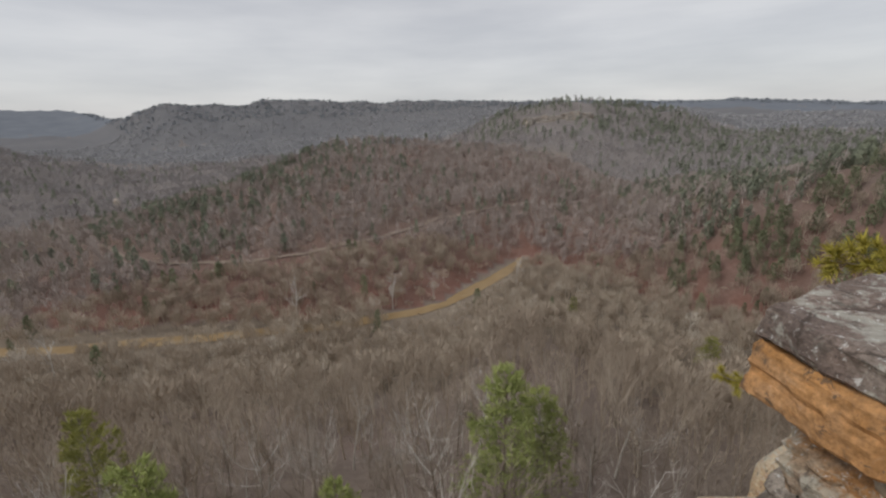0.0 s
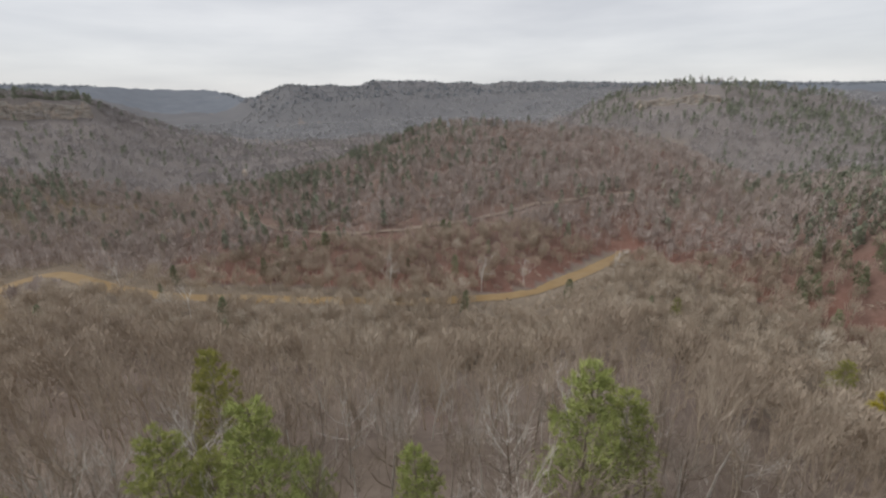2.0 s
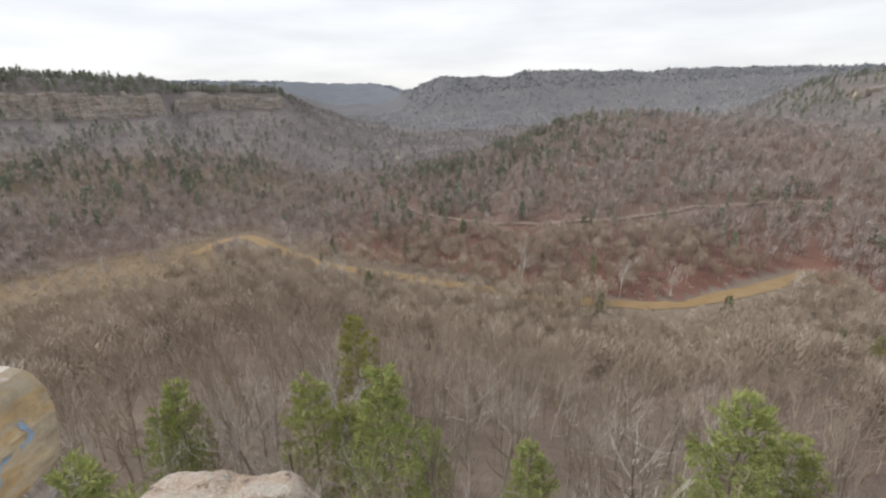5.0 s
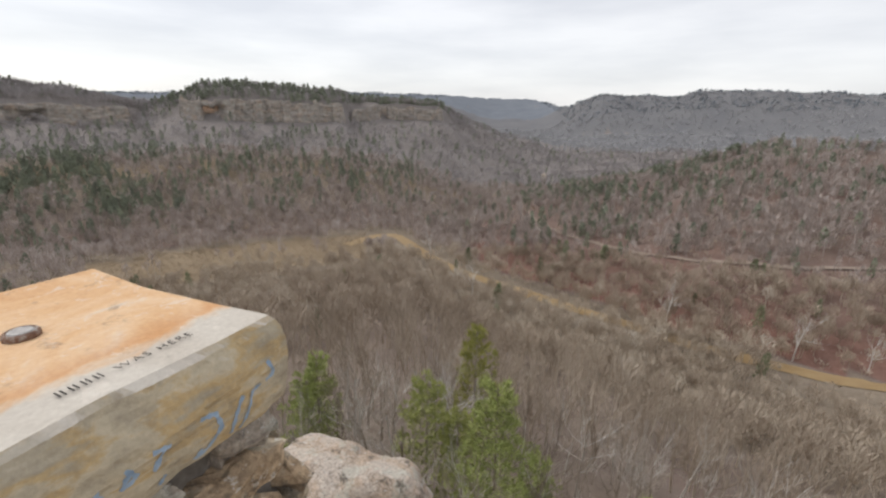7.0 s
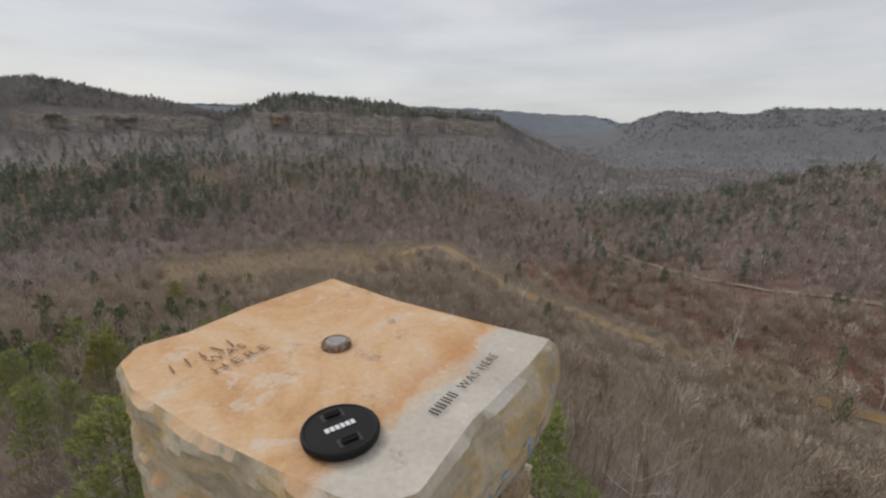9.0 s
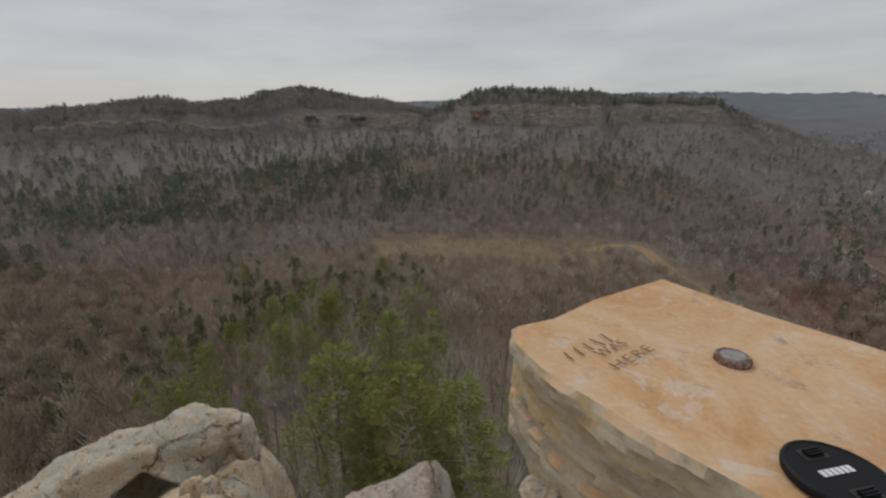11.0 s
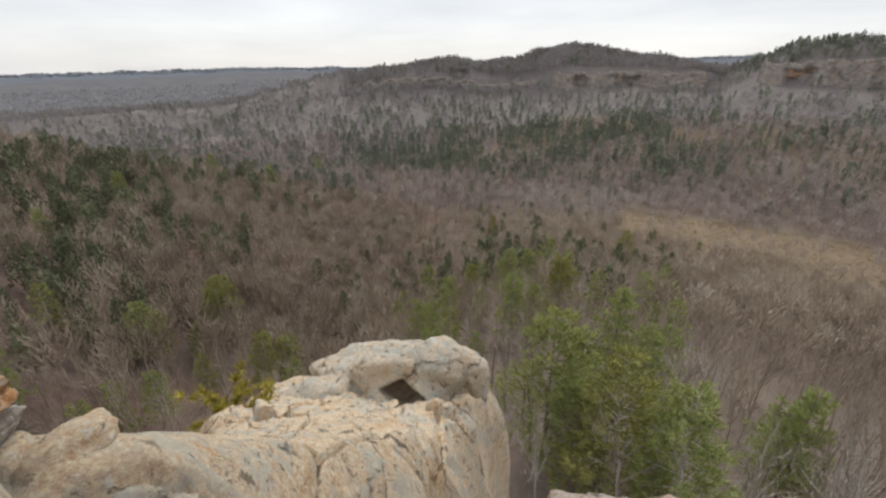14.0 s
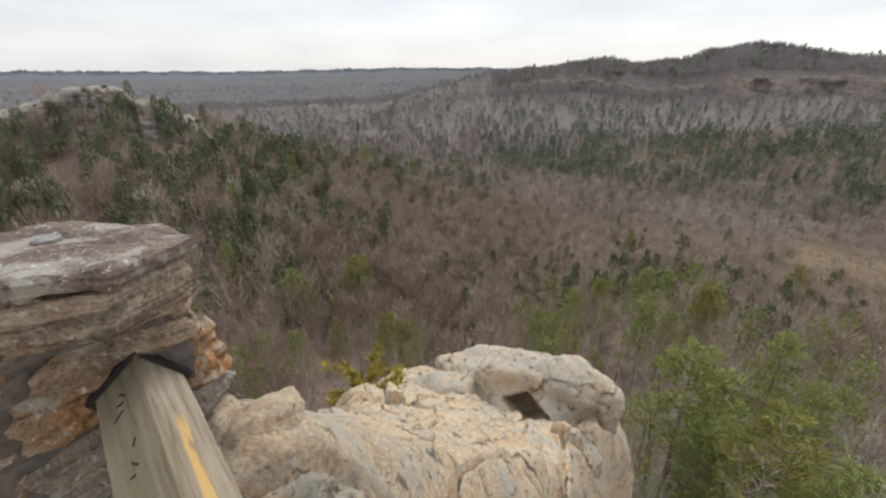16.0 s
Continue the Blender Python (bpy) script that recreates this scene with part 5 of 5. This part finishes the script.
M_RUST = rust_mat()
M_ZINC, n, l, b = mat_base("dull_zinc", 0.6, 0.4)
l.new(n_ramp(n, l, n_noise(n, l, n_obj(n), 70, 5, 0.7), [(0.3, (0.17, 0.155, 0.145)), (0.6, (0.38, 0.365, 0.35))]), b.inputs["Base Color"])
b.inputs["Metallic"].default_value = 0.3
for x, y, z, r, rim_mat, lab in ((-0.6995, 0.0405, -0.336, 0.0225, M_RUST, "rusty round metal disc set in the stained capstone"), (-0.553, -2.59, -0.368, 0.033, M_ZINC, "dull grey metal disc set in the weathered capstone")):
    pin = tagged(new("survey_disc"), lab, "metal disc", "discs in the capstones")
    pin.location = (x, y, z)
    part("rim", lathe([(r, 0), (r * 1.02, 0.004), (r, 0.008), (r * 0.9, 0.0105), (r * 0.78, 0.0105), (r * 0.74, 0.009)], 32), rim_mat, pin)
    part("face", lathe([(r * 0.72, 0.004), (r * 0.72, 0.0095), (r * 0.66, 0.0112), (r * 0.1, 0.0115)], 32), M_ZINC, pin, "worn grey metal face")


# ---------------------------------------------------------------- bedrock of the overlook
def boulder(name, at, size, seed, turn=(0, 0, 0), amp=0.16, sub=5, layers=0.0, pockets=(), mat=None, label="", facets=(0.72, 0.98)):
    """A weathered rock: squared-off lump with ledges, pits and hollows."""
    bm = bmesh.new()
    bmesh.ops.create_icosphere(bm, subdivisions=sub, radius=1)
    off = Vector((seed * 1.37, seed * 2.11, seed * 0.73))
    m = pose(*at, *turn) @ Matrix.Diagonal((*size, 1))
    small = min(size)
    rr = random.Random(int(seed * 10))
    planes = [(Vector((rr.gauss(0, 1), rr.gauss(0, 1), rr.gauss(0, 1))).normalized(), rr.uniform(*facets)) for _ in range(15)]
    for v in bm.verts:
        d = v.co.normalized()
        k = min([1.12] + [h / d.dot(pn) for pn, h in planes if d.dot(pn) > 0.3])
        k = min(k, (abs(d.x) ** 5 + abs(d.y) ** 5 + abs(d.z) ** 5) ** (-1 / 5) * 0.98)
        k *= 1 + amp * 0.6 * noise.noise(d * 1.6 + off) + amp * 0.5 * noise.noise(d * 3.3 + off) + amp * 0.16 * fbm(d * 11 + off, 5)
        cell = noise.voronoi(d * 2.6 + off)[0]
        k *= 1 - 0.07 * max(0.0, 0.05 - (cell[1] - cell[0])) / 0.05
        for px, py, pz, pr, depth in pockets:
            q = (d - Vector((px, py, pz)).normalized()).length
            k *= 1 - depth * max(0.0, min(1.0, (pr - q) / (0.35 * pr)))
        v.co = d * k
    bm.transform(m)
    if layers:
        for v in bm.verts:
            out = Vector((v.co.x - at[0], v.co.y - at[1], 0)).normalized()
            v.co += out * layers * small * noise.noise(Vector((v.co.x * 0.5, v.co.y * 0.5, v.co.z * 6 / small + seed)))
    ob = part(name, bm, mat or M_LEDGE, None, "", True)
    return tagged(ob, label, "rock")


def fuse(parts, voxel, rough, hollow=None):
    """One weathered mass grown together from lumps, with steps, pits and, if asked, a hollow."""
    vs, fs = [], []
    for o in parts:
        k = len(vs)
        vs += [tuple(v.co) for v in o.data.vertices]
        fs += [tuple(k + i for i in p.vertices) for p in o.data.polygons]
        bpy.data.objects.remove(o)
    me = bpy.data.meshes.new("lumps")
    me.from_pydata(vs, [], fs)
    tmp = bpy.data.objects.new("lumps", me)
    scene.collection.objects.link(tmp)
    re = tmp.modifiers.new("grow", "REMESH")
    re.mode, re.voxel_size = "VOXEL", voxel
    sm = tmp.modifiers.new("ease", "SMOOTH")
    sm.factor, sm.iterations = 0.5, 7
    res = bpy.data.meshes.new_from_object(tmp.evaluated_get(bpy.context.evaluated_depsgraph_get()))
    bpy.data.objects.remove(tmp)
    nor = [v.normal.copy() for v in res.vertices]
    for v, d in zip(res.vertices, nor):
        p = v.co.copy()
        w = p + 0.25 * noise.noise_vector(p * 1.7)
        cd = noise.voronoi(w * 1.25)[0]
        h = 0.9 * noise.noise(p * 1.9) + 0.35 * abs(noise.noise(p * 4.3)) - 0.3 * abs(noise.noise(p * 8.5)) + 0.22 * fbm(p * 15, 4)
        h -= 0.55 * max(0.0, 1 - (cd[1] - cd[0]) / 0.05)
        lay = p.z * 5.2 + 0.9 * noise.noise(p * 0.9)
        h += 0.55 * noise.noise(Vector((p.x * 0.8, p.y * 0.8, math.floor(lay) * 5.3)))
        v.co = p + d * rough * h
        if hollow:
            c, axis, wide, tall, deep = hollow
            q = v.co - c
            along = q.dot(axis)
            side = axis.cross(Vector((0, 0, 1))).normalized()
            up = side.cross(axis)
            k = (abs(q.dot(side)) / wide) + (abs(q.dot(up) + 0.25 * q.dot(side)) / tall)
            if k < 1.15 and abs(along) < 1.2:
                v.co += axis * deep * min(1.0, (1.15 - k) / 0.3)
    res.materials.clear()
    res.materials.append(M_TIP)
    for p in res.polygons:
        p.use_smooth = True
    return new("boulder", res)


M_PALE = sandstone("pale_boulder", [(0.3, (0.30, 0.25, 0.22)), (0.45, (0.46, 0.36, 0.28)), (0.55, (0.54, 0.47, 0.41)), (0.7, (0.42, 0.37, 0.33))], 0.9, 0.5, 0.0, 0.06)
LEDGE_O, LEDGE_D, LEDGE_N = Vector((-0.6, -2.1)), Vector((-0.86, -0.5)).normalized(), Vector((0.5, -0.86)).normalized()


JOINTS = (((-0.75, -2.17), (-1.05, -2.12), 0.07), ((-0.86, -2.07), (-1.10, -2.08), 0.05), ((-1.10, -2.08), (-1.24, -1.98), 0.07), ((-1.6, -2.33), (-2.4, -2.75), 0.12), ((-2.2, -3.1), (-3.6, -3.5), 0.16))


def ledge_mesh():
    """The nose of bedrock that runs down from the railing, stepped and cracked."""
    ns, nw = 250, 150
    V = np.zeros((ns, nw + 16, 3))
    for i in range(ns):
        s = -0.9 + 7.2 * (i / (ns - 1)) ** 1.25
        lo, hi = -0.30 - 0.42 * max(s, -0.3), min(0.42 + 0.30 * s, 1.75)
        lo += 0.25 * noise.noise(Vector((s * 0.9, 3.1, 0)))
        hi += 0.22 * noise.noise(Vector((s * 1.1, 7.7, 0)))
        z0 = float(np.interp(s, (-0.9, 0.05, 0.30, 0.45, 0.7, 1.3, 3.0, 7.0), (-1.25, -1.2, -1.04, -1.06, -1.32, -2.0, -3.6, -6.03)))
        rough = min(1.0, max(0.22, (s - 0.7) / 2.0))
        for j in range(nw + 16):
            k = (j - 8) / (nw - 1)
            kk = min(max(k, 0), 1)
            w = lo + (hi - lo) * kk
            x, y = LEDGE_O + LEDGE_D * s + LEDGE_N * w
            q = Vector((x, y, 0))
            cd, cp = noise.voronoi(Vector((s * 0.62, w * 1.15, 0.4)))
            f1 = cp[0]
            tilt = noise.noise_vector(f1 * 2.7)
            b = 0.30 * noise.noise(f1 * 5.3) + 0.34 * (tilt.x * (s * 0.62 - f1.x) / 0.62 + tilt.y * (w * 1.15 - f1.y) / 1.15)
            b += 0.16 * noise.noise(q * 0.75 + Vector((5, 1, 2))) + 0.06 * noise.noise(q * 2.5) - 0.10 * abs(noise.noise(q * 3.1 + Vector((3, 1, 0)))) + 0.05 * fbm(q * 8, 5)
            b = b * rough - 0.13 * max(0.0, 1 - (cd[1] - cd[0]) / 0.03)
            step = z0 + b + 0.35 * w * 0.3
            tread = 0.42
            f = (step / tread) % 1.0
            step += 0.45 * tread * (f - (0 if f < 0.5 else 1)) * -1 * 0.55 * rough
            edge = min(kk, 1 - kk) * (hi - lo)
            step -= 0.75 * max(0.0, 1 - math.hypot(x + 5.9, y + 4.1) / 0.95)
            step -= 0.55 * max(0.0, 1 - edge / 0.45) ** 2
            crack = noise.voronoi(Vector((s * 1.7, w * 2.6, 0.3)))[0]
            step -= 0.045 * rough * max(0.0, 1 - (crack[1] - crack[0]) / 0.03)
            for (ax, ay), (bx, by), dep in JOINTS:
                k2 = min(1.0, max(0.0, ((x - ax) * (bx - ax) + (y - ay) * (by - ay)) / ((bx - ax) ** 2 + (by - ay) ** 2)))
                gap = math.hypot(x - ax - k2 * (bx - ax), y - ay - k2 * (by - ay)) + 0.008 * noise.noise(q * 9)
                step -= 1.3 * dep * max(0.0, 1 - gap / 0.028)
            over = (8 - j) if j < 8 else (j - nw - 7 if j > nw + 7 else 0)
            if over > 0:
                step -= 0.25 * over ** 1.7
                out = LEDGE_N * (-1 if j < 8 else 1) * (0.10 * over + 0.25 * noise.noise(Vector((x * 0.8, y * 0.8, step * 1.5))))
                x, y = x + out.x, y + out.y
            V[i, j] = (x, y, step)
    return V.reshape(-1, 3), sheet(ns, nw + 16)


lv, lf = ledge_mesh()
bedrock = mesh_from("bedrock", lv, lf, M_LEDGE, smooth=True)
tagged(bedrock, "tan weathered sandstone ledge sloping away below the railing", "rock ledge", kind="structure")
boulder("boulder", (-6.45, -4.2, -7.40), (1.45, 2.0, 1.40), 3.0, (0, 0, 62), 0.09, 5, 0.02, (), None, "large lichen-covered sandstone boulder below the ledge")
TIP = [boulder("boulder", (-6.48, -4.39, -5.64), (1.75, 0.72, 0.80), 12.0, (0, 3, 121), 0.07, 6, 0.02, [(0.10, -1.0, -0.12, 0.30, 0.55), (-0.45, -0.9, 0.5, 0.2, 0.06)], None, "", (0.86, 1.0)),
       boulder("boulder", (-5.59, -4.14, -4.53), (0.62, 0.40, 0.40), 41.0, (0, -8, 122), 0.10, 5, 0.02, (), None, "", (0.86, 1.0)),
       boulder("boulder", (-5.0, -4.95, -5.12), (0.80, 0.55, 0.40), 49.0, (0, -6, 128), 0.12, 5, 0.02, (), None, "", (0.84, 1.0)),
       boulder("boulder", (-6.04, -3.24, -4.6), (0.58, 0.46, 0.54), 47.0, (0, 4, 118), 0.11, 5, 0.02, (), None, "", (0.76, 1.0)),
       boulder("boulder", (-6.29, -2.72, -4.76), (0.20, 0.34, 0.42), 43.0, (0, 0, 112), 0.10, 4, 0.02, (), None, "", (0.86, 1.0)),
       boulder("boulder", (-5.12, -3.3, -5.15), (0.95, 0.42, 0.42), 45.0, (0, 9, 120), 0.08, 5, 0.02, (), None, "", (0.86, 1.0))]
TIP += [boulder("boulder", (-5.50, -3.80, -5.02), (0.85, 0.50, 0.46), 61.0, (0, -4, 122), 0.08, 4, 0.0, (), None, "", (0.86, 1.0)),
        boulder("boulder", (-5.75, -4.55, -5.12), (0.9, 0.6, 0.5), 63.0, (0, -4, 122), 0.08, 4, 0.0, (), None, "", (0.86, 1.0))]
tip = fuse(TIP, 0.045, 0.07, (Vector((-5.45, -3.72, -4.84)), Vector((-0.74, -0.40, -0.52)).normalized(), 0.34, 0.22, 0.8))
tagged(tip, "massive lichen-crusted sandstone block with a dark hollow", "rock")
boulder("boulder", (-5.35, -5.75, -6.05), (1.0, 0.8, 0.72), 21.0, (0, 0, 125), 0.09, 5, 0.02, (), None, "pale lichen-covered rock beside the seedling")
boulder("boulder", (-2.72, 1.50, -3.74), (0.98, 0.86, 0.92), 8.0, (0, 0, 25), 0.17, 5, 0.05, (), M_PALE, "pale rounded sandstone boulder below the pillar")
boulder("boulder", (3.22, 2.78, -3.25), (0.80, 0.62, 1.2), 31.0, (0, 0, 30), 0.10, 5, 0.04, (), None, "grey and orange weathered rock beyond the pillar")
boulder("boulder", (-2.50, -0.50, -3.13), (0.60, 0.66, 0.80), 5.0, (0, 0, 40), 0.14, 5, 0.03, (), M_PALE, "rounded sandstone boulder below the pillar")
boulder("boulder", (-0.70, 2.1, -3.22), (0.30, 0.30, 0.62), 6.0, (0, 0, 40), 0.10, 4, 0.03, (), M_PALE, "grey rock below the overlook")
boulder("boulder", (-0.93, -2.34, -1.11), (0.17, 0.12, 0.08), 14.0, (0, 0, 10), 0.16, 4, 0.04, (), None, "small broken rock lying on the ledge")
# the rock the railing stands on
PLAT = [(-0.95, 0.75), (-0.2, 1.3), (0.9, 1.75), (2.2, 2.0), (9, 1.0), (12, -4), (9, -12), (2, -12), (-0.5, -6), (-0.95, -3.3), (-1.0, -2.4), (-0.8, -1.2), (-0.9, -0.3)]
plat = part("floor", stone(PLAT, -34.0, -1.6, 0.10, 0.10, 0.16, 2.0, (0, 0), 0.12), M_LEDGE, None, "", True)
tagged(plat, "bare sandstone top of the overlook", "rock", kind="structure")


SHELF_N = [(-3.3, -0.8), (-3.35, 1.7), (-2.3, 2.2), (0.4, 2.5), (2.6, 3.2), (3.8, 3.2), (4.4, 2), (2, 0), (-0.6, -1)]
SHELF_W = [(-7.3, -4.6), (-6.9, -3.4), (-5, -2.6), (-2, -1.8), (-0.5, -3), (-2.5, -5.3), (-4.0, -6.3), (-5.6, -6.2), (-6.9, -5.6)]
for outline, top in ((SHELF_N, -4.35), (SHELF_W, -8.0)):
    shelf = part("cliff_shelf", stone(outline, -34.0, top, 0.25, 0.12, 0.2, 4.0 - top, (0, 0), 0.2), M_LEDGE, None, "", True)
    tagged(shelf, "sandstone cliff carrying the boulders below the overlook", "cliff", kind="structure")


# ---------------------------------------------------------------- small plants by the rock
def sprig_mats():
    m, n, l, b = mat_base("yellow_needles", 0.8, 0.2)
    a = n.new("ShaderNodeAttribute")
    a.attribute_name = "tone"
    l.new(n_ramp(n, l, a.outputs["Fac"], [(0.0, (0.20, 0.18, 0.04)), (0.5, (0.40, 0.345, 0.06)), (1.0, (0.56, 0.48, 0.10))]), b.inputs["Base Color"])
    return m


M_YELLOW = sprig_mats()


def seedling(name, seed, base, axis, height, boughs, label, wide=1.0):
    """A little pine or pine bough with needle tufts."""
    g = np.random.default_rng(seed)
    N, W = Pile(), Pile()
    axis = np.array(axis, float) / np.linalg.norm(axis)
    W.put(tube((0, 0, 0), axis * height, 0.018 * height, 0.005 * height, 5))
    for i in range(boughs):
        s = axis * height * (0.42 + 0.58 * i / boughs)
        d = turn_dir(axis * 0.7, 0.75, g)
        L = height * wide * g.uniform(0.25, 0.55) * (1.1 - 0.6 * i / boughs)
        W.put(tube(s, s + d * L, 0.007 * height, 0.003 * height, 3))
        for j in range(9):
            c = s + d * L * g.uniform(0.35, 1.05)
            for k in range(12):
                v = turn_dir(d + np.array([0, 0, 0.3]), 0.8, g) * g.uniform(0.05, 0.10) * height
                q = np.cross(v, g.normal(0, 1, 3))
                q = q / (np.linalg.norm(q) + 1e-9) * 0.006 * height
                N.put(([c - q, c + q, c + v], [(0, 1, 2)]), g.uniform(0, 1))
    root = tagged(new(name), label, "seedling", "yellowing pine growth by the rocks")
    nv, nf, ntone = N.arrays()
    wv, wf, _ = W.arrays()
    a, b = mesh_from("needles", nv, nf, M_YELLOW, ntone), mesh_from("stem", wv, wf, M_BARK)
    a.parent = b.parent = root
    root.location = base
    return root


seedling("pine_seedling", 5, (-3.88, -5.94, -6.42), (0, 0.05, 1), 2.0, 34, "yellow-green pine seedling growing beside the boulder")
seedling("pine_bough", 6, (2.65, 1.80, -0.66), (-0.75, 0.52, 0.02), 0.66, 20, "yellowing pine bough reaching over the pillar", 0.55)
seedling("pine_bough", 7, (2.22, 2.20, -1.42), (-0.7, 0.45, 0.12), 0.40, 13, "yellowing pine bough hanging below the capstone", 0.6)

# the orange alcove under the mesa's rim
M_ALCOVE = sandstone("orange_alcove", [(0.3, (0.40, 0.25, 0.16)), (0.5, (0.54, 0.37, 0.26)), (0.7, (0.60, 0.47, 0.37))], 0.06, 0.1, 0.3, 0.6)
ar = float(line(SCARP, np.array([77.0]))[0][0]) - 9
ax, ay = polar(77.0, ar)
boulder("alcove_rock", (ax, ay, ar * math.tan(radians(-0.00))), (13, 7, 9), 51.0, (0, 0, 77.0), 0.10, 5, 0.02, [(0.1, -1.0, 0.05, 0.55, 0.62)], M_ALCOVE, "orange sandstone alcove in the mesa's cliff")


# pale rocks showing far off among the trees
for az, r, s, seed in ((36.9, 700, 9, 41.0), (13.2, 606, 4, 43.0), (-10.9, 930, 6, 47.0)):
    x, y = polar(az, r)
    boulder("outcrop", (x, y, land1(x, y) + s * 0.9), (s * 0.5, s * 0.5, s), seed, (0, 0, 30), 0.1, 3, 0.0, (), M_PALE, "pale bare rock showing among far trees")
